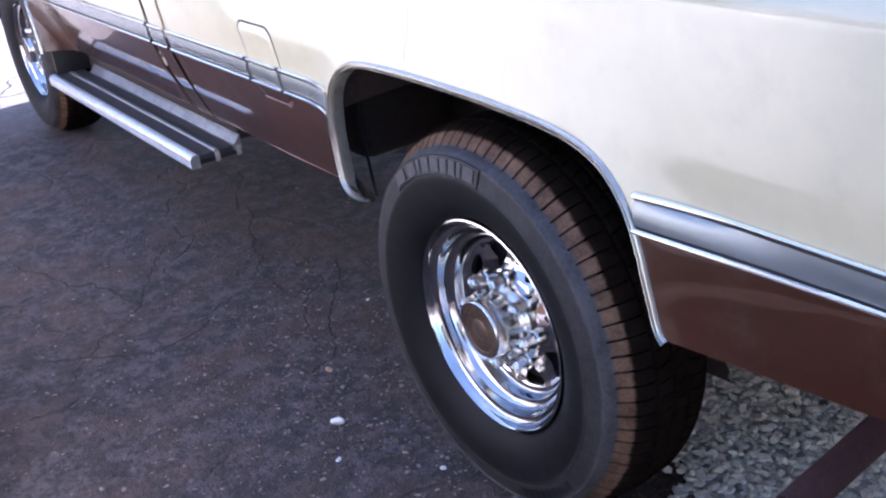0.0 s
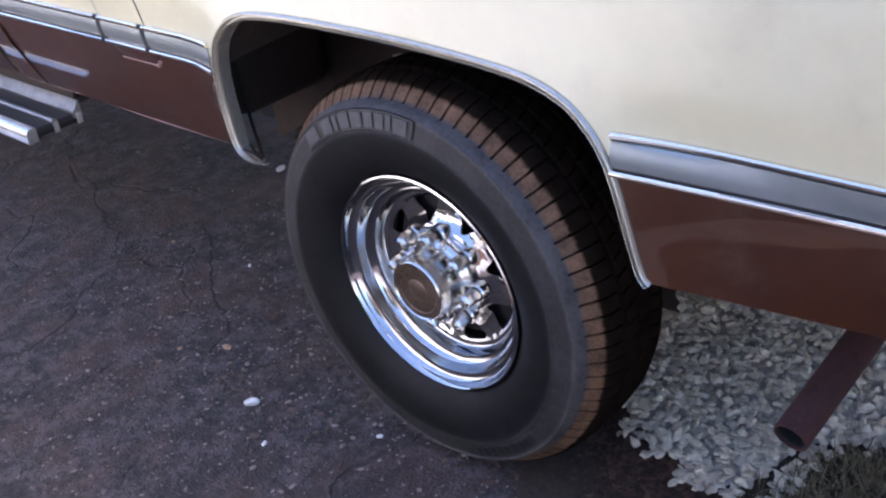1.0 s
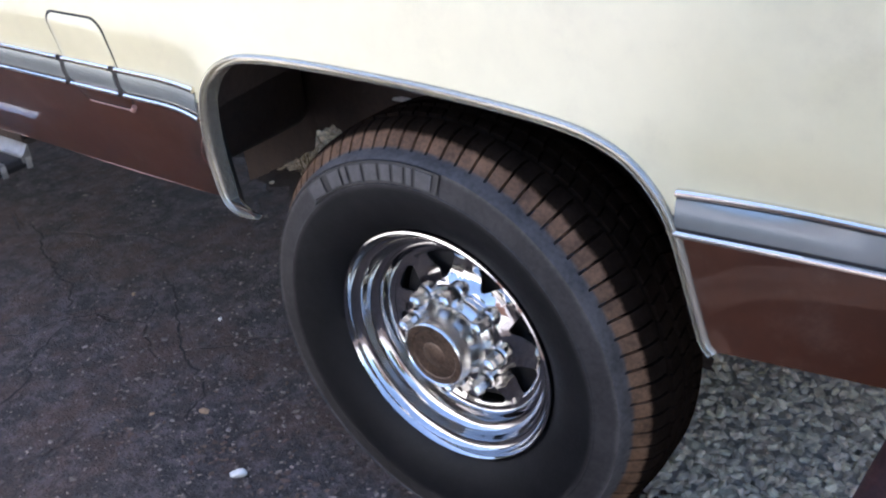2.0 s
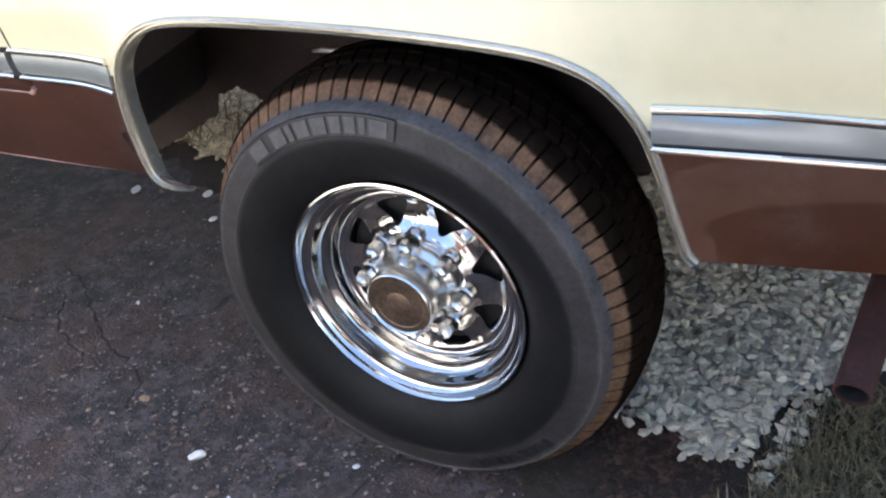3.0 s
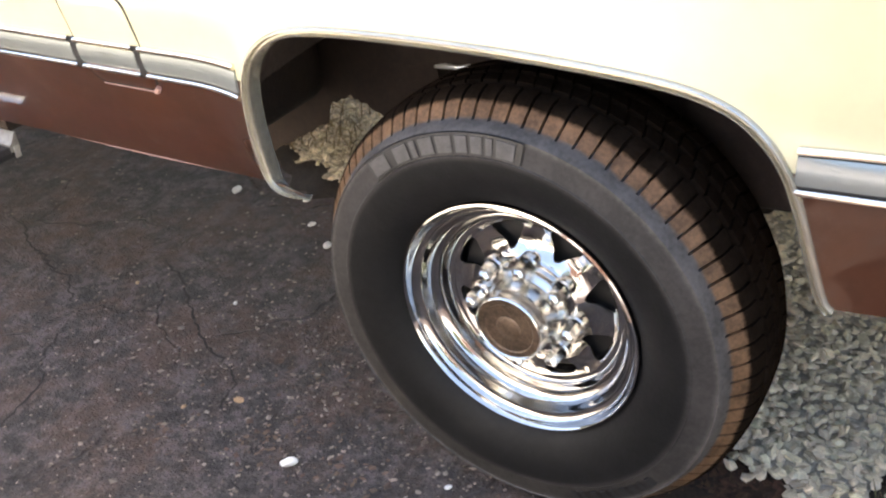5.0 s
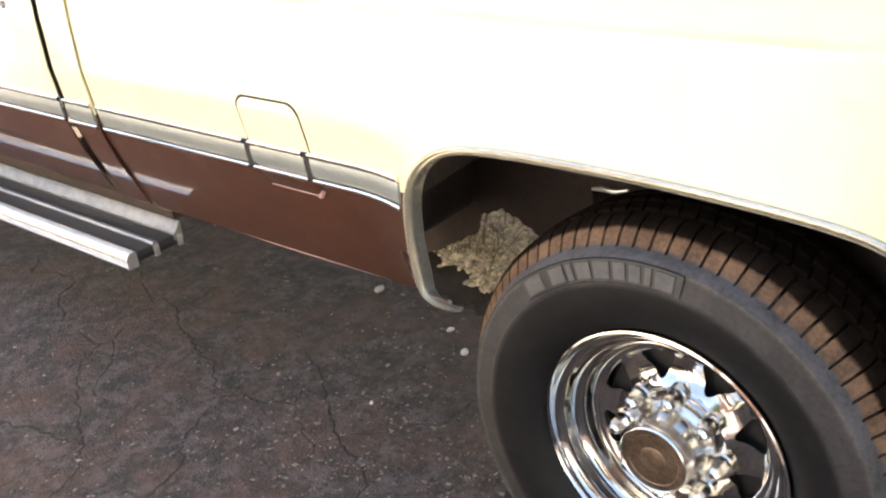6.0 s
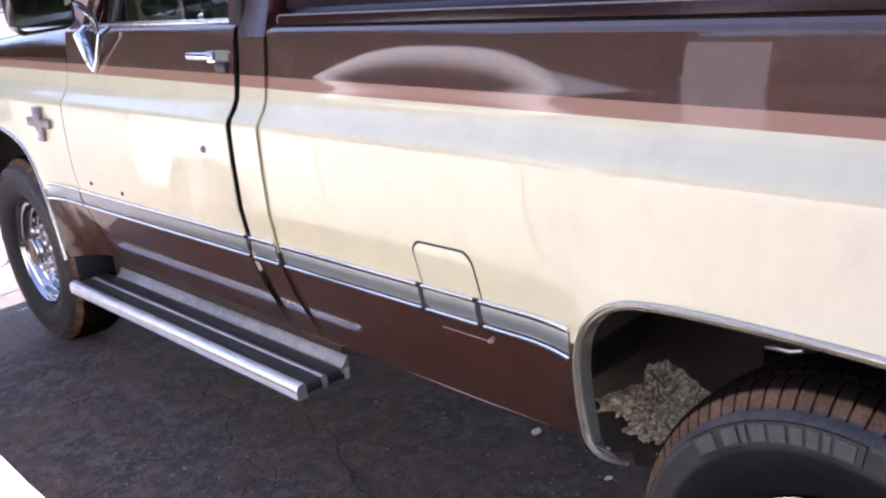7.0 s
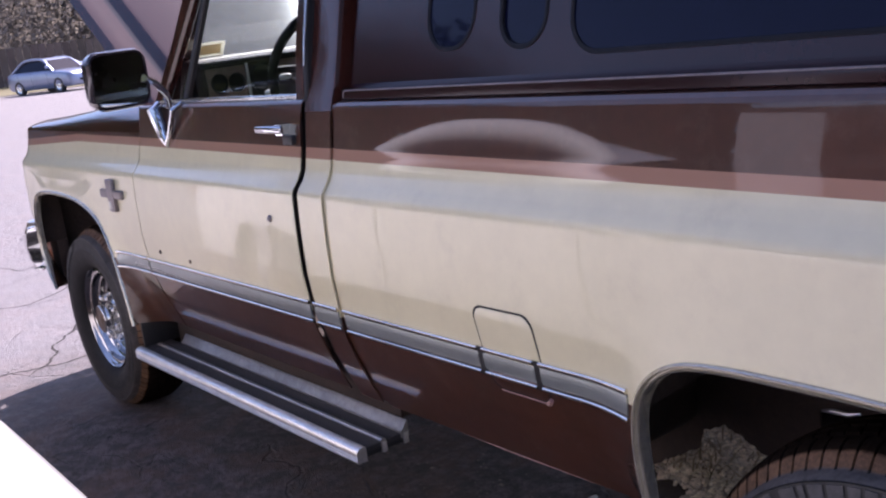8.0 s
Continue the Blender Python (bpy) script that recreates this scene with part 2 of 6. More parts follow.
STEEL_TRIM = plain("arch_trim_metal", (0.50, 0.47, 0.39), 0.24, 0.75, var=0.12, scale=8)
BRUSHED = plain("brushed_silver_band", (0.32, 0.35, 0.345), 0.26, 0.6, var=0.08, scale=3)
ALUMINIUM = plain("aluminium", (0.74, 0.73, 0.71), 0.33, 0.85, var=0.15, scale=20, bump=0.0005)
DULL_ALU = plain("dull_aluminium", (0.38, 0.365, 0.345), 0.42, 0.7, var=0.25, scale=9, bump=0.0005)
TREAD_BLACK = plain("ribbed_black_rubber", (0.035, 0.033, 0.036), 0.5, var=0.3, scale=30, bump=0.001)
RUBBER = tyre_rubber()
LETTER = plain("raised_letter_rubber", (0.058, 0.054, 0.052), 0.65, var=0.35, scale=60)
PATCH = plain("sidewall_panel_rubber", (0.011, 0.011, 0.012), 0.5, var=0.2, scale=40)
RUST = plain("rusty_steel", (0.050, 0.017, 0.0135), 0.8, 0.1, var=0.45, scale=22, bump=0.002, bscale=120)
CAP_FACE = plain("tarnished_cap_face", (0.12, 0.08, 0.055), 0.45, 0.6, var=0.6, scale=26, bump=0.0008)
BADGE = plain("dull_badge_metal", (0.22, 0.19, 0.19), 0.4, 0.5, var=0.2, scale=30)
UNDER = plain("undercoat", (0.034, 0.022, 0.017), 0.85, var=0.4, scale=10, bump=0.003, bscale=60)
UNDERBODY = plain("dirty_underbody_steel", (0.04, 0.032, 0.028), 0.8, var=0.5, scale=9, bump=0.003, bscale=70)
BLACK = plain("black_plastic", (0.015, 0.015, 0.016), 0.45, var=0.2)
MIRROR_CASE = plain("dark_mirror_case", (0.03, 0.02, 0.024), 0.2, 0.3, var=0.2, coat=0.8)
FRAME_BLACK = plain("window_frame_rubber", (0.008, 0.008, 0.010), 0.6, var=0.2, spec=0.2)
SEAL = plain("black_rubber_seal", (0.006, 0.006, 0.0065), 0.7, var=0.2)
DASH = plain("dash_vinyl", (0.022, 0.012, 0.010), 0.5, var=0.25, scale=12, bump=0.001)
BEZEL = plain("dash_bezel", (0.22, 0.15, 0.105), 0.35, 0.2, var=0.2, scale=20)
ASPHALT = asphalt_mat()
CRACK = plain("crack_filling", (0.024, 0.020, 0.019), 0.95, var=0.3)
STONE = plain("limestone_gravel", (0.68, 0.60, 0.455), 0.8, var=0.22, scale=60, bump=0.002, bscale=240, island=0.35)
WHITE_STONE = plain("white_quartz", (0.72, 0.71, 0.69), 0.6, var=0.12, scale=50, bump=0.001)
FINES = plain("gravel_fines", (0.43, 0.39, 0.33), 0.9, var=0.4, scale=40, bump=0.006, bscale=120)
SOIL = plain("dark_soil", (0.035, 0.026, 0.02), 0.95, var=0.5, scale=20, bump=0.006, bscale=90)
GRASS = plain("grass_blades", (0.098, 0.084, 0.040), 0.6, var=0.6, scale=14, island=0.7)
MULCH = plain("rotting_leaf", (0.052, 0.027, 0.017), 0.8, var=0.6, scale=60, island=0.8)
STRAW = plain("dry_leaf", (0.098, 0.062, 0.046), 0.75, var=0.45, scale=40, island=0.35)
CHIPS = plain("stone_chip", (0.17, 0.135, 0.112), 0.75, var=0.4, scale=60, island=0.6)
STALK = plain("dry_stalk", (0.25, 0.19, 0.11), 0.8, var=0.4, scale=20, island=0.5)
GRIT = plain("grit", (0.165, 0.142, 0.125), 0.8, var=0.3, scale=80, island=0.5)
WHITE_CAR = plain("white_car_paint", (0.80, 0.80, 0.79), 0.3, coat=0.8, var=0.03, scale=3)
BLUE_CAR = plain("silver_blue_car_paint", (0.26, 0.30, 0.42), 0.3, 0.4, coat=0.8, var=0.06, scale=3)
def dusty_glass():
    """A windshield under a film of dust that the sun lights up."""
    m = tinted_glass("dusty_windshield", (0.9, 0.94, 0.93))
    nt = m.node_tree
    out = nt.nodes["Material Output"]
    old = out.inputs[0].links[0].from_socket
    film = node(nt, "ShaderNodeBsdfTranslucent", Color=(0.66, 0.76, 0.74, 1))
    mix = node(nt, "ShaderNodeMixShader", Fac=0.028)
    nt.links.new(old, mix.inputs[1])
    nt.links.new(film.outputs[0], mix.inputs[2])
    nt.links.new(mix.outputs[0], out.inputs[0])
    return m


WINDSHIELD = dusty_glass()
GLASS = tinted_glass("clear_glass", (0.86, 0.92, 0.92))
DARK_GLASS = plain("tinted_glass", (0.004, 0.005, 0.018), 0.04, var=0.1, spec=0.17)
MIRROR = plain("mirror_glass", (0.8, 0.8, 0.82), 0.01, 1.0, var=0.0)
LEAF = plain("leaves", (0.065, 0.085, 0.03), 0.6, var=0.4, scale=0.8, island=0.45)
def thin_leaf(name, base, through, share, **more):
    """Leaves that let the sun through from behind."""
    m = plain(name, base, 0.7, **more)
    nt = m.node_tree
    out = nt.nodes["Material Output"]
    old = out.inputs[0].links[0].from_socket
    glow = node(nt, "ShaderNodeBsdfTranslucent", Color=(*through, 1))
    mix = node(nt, "ShaderNodeMixShader", Fac=share)
    nt.links.new(old, mix.inputs[1])
    nt.links.new(glow.outputs[0], mix.inputs[2])
    nt.links.new(mix.outputs[0], out.inputs[0])
    return m


FAR_LEAF = thin_leaf("far_leaves", (0.22, 0.21, 0.17), (0.24, 0.23, 0.17), 0.5, var=0.3, scale=0.3, island=0.25)
WOODS = thin_leaf("woods_leaves", (0.30, 0.27, 0.25), (0.28, 0.25, 0.21), 0.5, var=0.3, scale=0.2, island=0.2)
HILL = plain("wooded_slope", (0.23, 0.21, 0.20), 0.95, var=0.5, scale=0.5, bump=0.5, bscale=1.2)
BARK = plain("bark", (0.09, 0.07, 0.055), 0.9, var=0.4, scale=6, bump=0.02, bscale=20)
FENCE = plain("weathered_brown_boards", (0.12, 0.088, 0.078), 0.85, var=0.35, scale=3, island=0.3)
SIDING = plain("pale_siding", (0.42, 0.405, 0.405), 0.6, var=0.08, scale=3)
ROOFING = plain("shingles", (0.10, 0.09, 0.085), 0.9, var=0.4, scale=9, bump=0.004, bscale=30)
DOOR_BROWN = plain("brown_garage_door", (0.075, 0.036, 0.024), 0.5, var=0.2, scale=4)
GREY_WALL = plain("unseen_wall_grey", (0.105, 0.108, 0.115), 0.7, var=0.15, scale=3)
TAN_STONE = plain("tan_stone", (0.34, 0.22, 0.13), 0.7, var=0.3, scale=50, bump=0.001)
PINK_EDGE = plain("pinkish_edge", (0.36, 0.22, 0.19), 0.5, 0.2, var=0.3, scale=60)
PALE_VINYL = plain("pale_matte", (0.55, 0.52, 0.45), 0.7, var=0.15, scale=20)


def paper(name, base):
    """Thin paper that lets light through."""
    m = plain(name, base, 0.6, var=0.1, scale=30)
    nt = m.node_tree
    out = nt.nodes["Material Output"]
    old = out.inputs[0].links[0].from_socket
    thin = node(nt, "ShaderNodeBsdfTranslucent", Color=(*base, 1))
    mix = node(nt, "ShaderNodeMixShader", Fac=0.6)
    nt.links.new(old, mix.inputs[1])
    nt.links.new(thin.outputs[0], mix.inputs[2])
    nt.links.new(mix.outputs[0], out.inputs[0])
    return m


STICKER = paper("cream_sticker", (0.80, 0.78, 0.68))
STICKER_TAN = paper("tan_print", (0.66, 0.56, 0.40))
KNOB = plain("white_knob", (0.82, 0.81, 0.78), 0.25, var=0.03, scale=30)
LAMP_RED = plain("red_lens", (0.3, 0.02, 0.02), 0.2, var=0.1)


# ==== mesh helpers ====
def sharpen_border(me):
    """Keeps open borders hard, so that a thickened sheet shades flat to its rim."""
    use = np.zeros(len(me.edges), int)
    ids = np.empty(len(me.loops), int)
    me.loops.foreach_get("edge_index", ids)
    np.add.at(use, ids, 1)
    for i in np.where(use == 1)[0]:
        me.edges[int(i)].use_edge_sharp = True


def finish(bm, name, mat, sharp=35, smooth=True):
    bmesh.ops.remove_doubles(bm, verts=bm.verts, dist=1e-5)
    bmesh.ops.recalc_face_normals(bm, faces=bm.faces)
    me = bpy.data.meshes.new(name)
    bm.to_mesh(me)
    bm.free()
    me.materials.append(mat)
    if smooth:
        me.shade_smooth()
        me.set_sharp_from_angle(angle=radians(sharp))
        sharpen_border(me)
    return me


def part(name, bm, mat, parent, label="", sharp=35, thick=0.0):
    """One mesh object in world coordinates under a thing or a part."""
    ob = new(name, finish(bm, name, mat, sharp))
    ob.parent = parent
    base = Vector((0, 0, 0))
    up = parent
    while up:
        base += up.location
        up = up.parent
    ob.location = -base
    if thick:
        md = ob.modifiers.new("thickness", "SOLIDIFY")
        md.thickness, md.offset = thick, -1
    if label:
        tagged(ob, label)
    return ob


def thing(name, x, y, z, label, category, group="", kind=""):
    ob = new(name)
    ob.location = (x, y, z)
    return tagged(ob, label, category, group, kind)


def block(x0, x1, y0, y1, z0, z1, bevel=0.0, seg=2):
    bm = bmesh.new()
    add_block(bm, x0, x1, y0, y1, z0, z1)
    if bevel:
        bmesh.ops.bevel(bm, geom=bm.edges[:], offset=bevel, segments=seg, affect="EDGES", profile=0.5)
    return bm


def add_block(bm, x0, x1, y0, y1, z0, z1):
    v = [bm.verts.new((x, y, z)) for x in (x0, x1) for y in (y0, y1) for z in (z0, z1)]
    for f in ((0, 1, 3, 2), (4, 6, 7, 5), (0, 4, 5, 1), (2, 3, 7, 6), (0, 2, 6, 4), (1, 5, 7, 3)):
        bm.faces.new([v[i] for i in f])


def loft(bm, rows, closed=False, caps=False):
    """Quads between rows of points; closed joins each row's ends."""
    grid = [[bm.verts.new(p) for p in row] for row in rows]
    n = len(grid[0])
    for a, b in zip(grid, grid[1:]):
        for i in range(n if closed else n - 1):
            j = (i + 1) % n
            bm.faces.new((a[i], a[j], b[j], b[i]))
    if caps:
        bm.faces.new(grid[0][::-1])
        bm.faces.new(grid[-1])
    return grid


def tube(bm, pts, radius, seg=10, caps=True):
    pts = [Vector(p) for p in pts]
    radii = radius if isinstance(radius, (list, tuple)) else [radius] * len(pts)
    rows = []
    ref = None
    for i, p in enumerate(pts):
        d = (pts[min(i + 1, len(pts) - 1)] - pts[max(i - 1, 0)]).normalized()
        if ref is None:
            ref = d.orthogonal().normalized()
        ref = (ref - d * ref.dot(d)).normalized()
        side = d.cross(ref)
        rows.append([p + radii[i] * (math.cos(a) * ref + math.sin(a) * side) for a in (2 * math.pi * k / seg for k in range(seg))])
    loft(bm, rows, closed=True, caps=caps)


def lathe(bm, profile, seg=64, c=(0, 0, 0), cap_end=False):
    """Turns (radius, y) pairs about the y axis through c."""
    rows = [[(c[0] + r * math.cos(a), c[1] + y, c[2] + r * math.sin(a)) for a in (2 * math.pi * k / seg for k in range(seg))] for r, y in profile]
    grid = loft(bm, rows, closed=True)
    if cap_end:
        bm.faces.new(grid[-1])
    return grid


def extrude_x(bm, section, x0, x1, n=2, bend=None):
    """A closed (y, z) section drawn along x; bend(x) shifts y."""
    rows = []
    for k in range(n):
        x = x0 + (x1 - x0) * k / (n - 1)
        dy = bend(x) if bend else 0.0
        rows.append([(x, y + dy, z) for y, z in section])
    loft(bm, rows, closed=True, caps=True)


def smooth_line(pts, rounds=3):
    for _ in range(rounds):
        q = [pts[0]]
        for a, b in zip(pts, pts[1:]):
            q += [tuple(0.75 * s + 0.25 * t for s, t in zip(a, b)), tuple(0.25 * s + 0.75 * t for s, t in zip(a, b))]
        pts = q + [pts[-1]]
    return pts


def resample(pts, n):
    p = np.array(pts, float)
    d = np.r_[0, np.cumsum(np.linalg.norm(np.diff(p, axis=0), axis=1))]
    s = np.linspace(0, d[-1], n)
    return np.stack([np.interp(s, d, p[:, k]) for k in range(p.shape[1])], 1)


def from_arrays(name, verts, faces, mat, smooth=False):
    me = bpy.data.meshes.new(name)
    me.from_pydata(verts, [], faces)
    me.materials.append(mat)
    if smooth:
        me.shade_smooth()
    return me


def smoothstep(a, b, x):
    t = min(1.0, max(0.0, (x - a) / (b - a)))
    return t * t * (3 - 2 * t)



# ==== ground ====
def ground_z(x):
    t = min(1.0, max(0.0, (-x - 2.3) / 0.9))
    return 0.03 * t * t * (3 - 2 * t) + 0.0108 * max(0.0, -x - 8.0)


def build_ground():
    xs = [1500, 300, 80, 30, 12, 6, 3, 1.5, 0, -1.5, -2.2, -2.4, -2.6, -2.8, -3.0, -3.2, -3.6, -5, -8, -14, -22, -32, -45, -60, -120, -400, -1500]
    ys = [-1500, -300, -80, -30, -12, -5, -2, 0, 2, 5, 12, 30, 80, 300, 1500]
    bm = bmesh.new()
    loft(bm, [[(x, y, min(ground_z(x), 0.78)) for y in ys] for x in xs])
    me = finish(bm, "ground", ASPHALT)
    return tagged(new("ground", me), "dark cracked asphalt with loose grit, sunlit and painted paler beyond the shade", "ground", kind="structure")


build_ground()

# ==== the pickup: shapes ====
GAP_DOOR, GAP_BED = -1.54, -1.40
DOOR_FRONT, NOSE, TAIL = -2.625, -4.10, 1.2
PROF_Z = [0.47, 0.53, 0.608, 0.70, 0.76, 0.83, 0.94, 1.0, 1.028, 1.038, 1.046, 1.068, 1.092, 1.14, 1.195, 1.226, 1.238, 1.246, 1.253, 1.258]
PROF_Y = [0.092, 0.065, 0.032, 0.004, -0.003, -0.011, -0.010, -0.007, -0.0055, -0.004, 0.0, 0.018, 0.031, 0.041, 0.0500, 0.0550, 0.0572, 0.0600, 0.067, 0.084]
ARCH_R = [(-0.342, 0.5345), (-0.360, 0.5315), (-0.381, 0.5300), (-0.403, 0.5325), (-0.421, 0.5415), (-0.431, 0.560), (-0.438, 0.60), (-0.443, 0.655), (-0.440, 0.710), (-0.430, 0.750), (-0.406, 0.787), (-0.360, 0.820), (-0.295, 0.838),
          (-0.14, 0.843), (0.044, 0.841), (0.209, 0.833), (0.295, 0.824), (0.340, 0.812), (0.378, 0.795), (0.405, 0.770), (0.423, 0.748), (0.438, 0.722), (0.453, 0.680), (0.469, 0.620), (0.484, 0.568), (0.490, 0.555), (0.497, 0.550)]
ARCH_F = [(-3.74, 0.50), (-3.79, 0.56), (-3.82, 0.66), (-3.82, 0.77), (-3.79, 0.86), (-3.74, 0.915), (-3.64, 0.938), (-3.46, 0.943), (-3.26, 0.935), (-3.12, 0.912),
          (-3.02, 0.872), (-2.965, 0.82), (-2.93, 0.75), (-2.90, 0.665), (-2.875, 0.58), (-2.855, 0.48)]
LIP_R = resample(smooth_line(ARCH_R), 120)
LIP_F = resample(smooth_line(ARCH_F), 100)


def prof(z):
    return float(np.interp(z, PROF_Z, PROF_Y))


def flank_y(x, z):
    """The flank's y: its profile, flared towards the wheel openings and rounded at the nose."""
    y = prof(z)
    lip = LIP_R if x > -1.45 else (LIP_F if x < -2.6 else None)
    if lip is not None and z < 1.02:
        d = float(np.min(np.hypot(lip[:, 0] - x, lip[:, 1] - z)))
        reach = 0.15 + (0.55 * smoothstep(0.2, 0.4, x) * (1 - smoothstep(0.62, 0.78, z)))
        w = max(0.0, 1 - d / reach) ** (2 if reach < 0.2 else 1.4)
        y += w * (-0.021 - y)
    if x < NOSE + 0.26:
        t = (NOSE + 0.26 - x) / 0.26
        y += 0.13 * t ** 2.6
    # old dents low on the door's rear
    for cx, cz, a, s in ((-1.80, 0.86, 0.006, 0.06), (-1.76, 0.80, -0.004, 0.025), (-1.98, 0.93, 0.004, 0.09), (-0.55, 0.92, 0.0015, 0.12)):
        y += a * math.exp(-((x - cx) ** 2 + (z - cz) ** 2) / (2 * s * s))
    return y


def sheet(bm, xs_of_row, zs):
    """Rows at the heights zs; xs_of_row(k, z) gives that row's x values."""
    loft(bm, [[(x, flank_y(x, z), z) for x in xs_of_row(z)] for z in zs])


def rows_z(z0, z1):
    keys = [z for z in np.linspace(z0, z1, max(2, int((z1 - z0) / 0.02) + 1))] + [z for z in PROF_Z if z0 < z < z1]
    return sorted(set(round(float(z), 4) for z in keys))


def lip_x(lip, z, front):
    """x of the opening's front or rear side at height z."""
    top = int(np.argmax(lip[:, 1]))
    side = lip[:top + 1] if front else lip[top:][::-1]
    return float(np.interp(z, side[:, 1], side[:, 0]))


def lip_z(lip, x):
    order = np.argsort(lip[:, 0])
    keep = lip[:, 1] > 0.74
    p = lip[keep]
    p = p[np.argsort(p[:, 0])]
    return float(np.interp(x, p[:, 0], p[:, 1]))


def flank_with_arch(x0, x1, lip, low, rise, low_aft, z_top, zf, zr):
    """A flank from x0 to x1 with a wheel opening. low: its bottom edge, which rises by rise at the opening; zf, zr: where the opening's sides turn over into its top."""
    bm = bmesh.new()
    xf, xr = lip_x(lip, zf, True), lip_x(lip, zr, False)
    mid, n = 1.0, 14
    fore, over, aft = np.linspace(x0, xf, 60), np.linspace(xf, xr, 64), np.linspace(xr, x1, 50)
    every = np.concatenate([fore, over[1:], aft[1:]])
    sheet(bm, lambda z: every, rows_z(mid, z_top))
    sheet(bm, lambda z: fore, [zf + (mid - zf) * k / (n - 1) for k in range(n)])
    sheet(bm, lambda z: aft, [zr + (mid - zr) * k / (n - 1) for k in range(n)])
    rows = []
    for k in range(n):
        row = []
        for i, x in enumerate(over):
            lo = zf if i == 0 else (zr if i == len(over) - 1 else lip_z(lip, x))
            z = lo + (mid - lo) * k / (n - 1)
            row.append((x, flank_y(x, z), z))
        rows.append(row)
    loft(bm, rows)
    for front in (True, False):
        rows = []
        bottom, climb = (low, rise) if front else (low_aft, 0.0)
        for z in rows_z(bottom + climb, zf if front else zr):
            edge_x = lip_x(lip, z, front)
            row = []
            for x in (np.linspace(x0, edge_x, 60) if front else np.linspace(edge_x, x1, 50)):
                far = smoothstep(0.01, 0.13, abs(x - edge_x))
                zz = z - climb * far * max(0.0, 1 - (z - bottom - climb) / 0.09)
                row.append((x, flank_y(x, zz), zz))
            rows.append(row)
        loft(bm, rows)
    return bm


def lip_trim(lip, r, flange):
    """A bead round a wheel opening, and the flange turned in behind it."""
    bm = bmesh.new()
    cx, cz = float(np.mean(lip[:, 0])), float(np.mean(lip[:, 1]))
    rows = []
    n = len(lip)
    for i, (x, z) in enumerate(lip):
        a, b = lip[max(i - 1, 0)], lip[min(i + 1, n - 1)]
        d = np.array([b[0] - a[0], b[1] - a[1]])
        d /= np.linalg.norm(d)
        inward = np.array([d[1], -d[0]])
        y = flank_y(x, z)
        sec = [(-0.3 * r, 0.004), (-0.2 * r, -0.4 * r), (0.1 * r, -0.8 * r), (0.4 * r, -0.8 * r), (0.6 * r, -0.35 * r), (0.75 * r, 0.25 * r), (1.05 * r, 0.25 * r), (1.15 * r, -0.2 * r), (1.35 * r, -0.45 * r), (1.55 * r, -0.2 * r), (1.65 * r, 0.4 * r), (1.7 * r, flange), (0.9 * r, flange), (0.5 * r, 0.012)]
        thin = 0.25 + 0.75 * smoothstep(0, 0.09 * n, i)
        rows.append([(x + inward[0] * s * thin, y + 0.006 * (1 - thin) + t * (thin if t > 0 else 1.0), z + inward[1] * s * thin) for s, t in sec])
    loft(bm, rows, closed=True, caps=True)
    return bm


truck = thing("pickup_truck", -1.5, 1.0, 0.0, "tan and brown two-tone pickup truck with raised hood", "pickup truck")

# ---- bed ----
bed = part("bed_side", flank_with_arch(GAP_BED + 0.011, TAIL, LIP_R, 0.474, 0.058, 0.551, 1.258, 0.79, 0.79), PAINT, truck, "tan bed side with brown lower panel", sharp=25, thick=0.003)
part("wheel_arch_trim", lip_trim(LIP_R, 0.0085, 0.025), STEEL_TRIM, bed, "dull metal wheel opening trim")
bm = block(GAP_BED + 0.011, TAIL, 0.105, 1.90, 1.19, 1.248, 0.006)
part("bed_rail", bm, BROWN, truck)
# light caught by the bottom edge, drawn as a thin reddish strip
bm = bmesh.new()
tube(bm, [(x, flank_y(x, 0.475) + 0.002, 0.4735 + 0.002 * math.sin(9 * x)) for x in np.linspace(GAP_BED + 0.02, -0.58, 30)], 0.0016, 6)
part("lip_highlight", bm, PINK_EDGE, bed, "reddish strip for the highlight along the lower lip")
bm = block(GAP_BED + 0.011, TAIL, 0.10, 1.92, 0.80, 0.86)
part("bed_floor", bm, UNDER, truck)
bm = block(GAP_BED + 0.013, GAP_BED + 0.05, 0.11, 1.95, 0.60, 1.24, 0.01)
part("bed_front_panel", bm, BROWN, truck)
bm = bmesh.new()
loft(bm, [[(x, y, z) for z in (0.5, 0.7, 0.95, 1.04, 1.1, 1.25)] for x, y in ((GAP_BED + 0.011, 2.0), (TAIL, 2.0))])
part("bed_side_far", bm, PAINT, truck, thick=0.02)
bm = block(TAIL - 0.03, TAIL, 0.06, 1.96, 0.55, 1.25, 0.01)
part("tailgate", bm, BROWN, truck)

# wheel housing above the tyre, open low down towards the frame
bm = bmesh.new()
over = [p for p in LIP_R if p[1] > (0.70 if p[0] < 0 else 0.755)]
rows = []
for k, y in enumerate((0.012, 0.05, 0.15, 0.30, 0.42)):
    grow = 0.012 + 0.02 * k
    rows.append([(x + (x - 0.02) * grow, y, z + 0.35 * grow * (z - 0.5)) for x, z in over])
loft(bm, rows)
part("wheel_housing", bm, UNDER, truck, thick=0.004)
# inner wall of the wheel house, its lower edge rusted ragged behind the tyre
bm = bmesh.new()
rng = random.Random(4)
cols = []
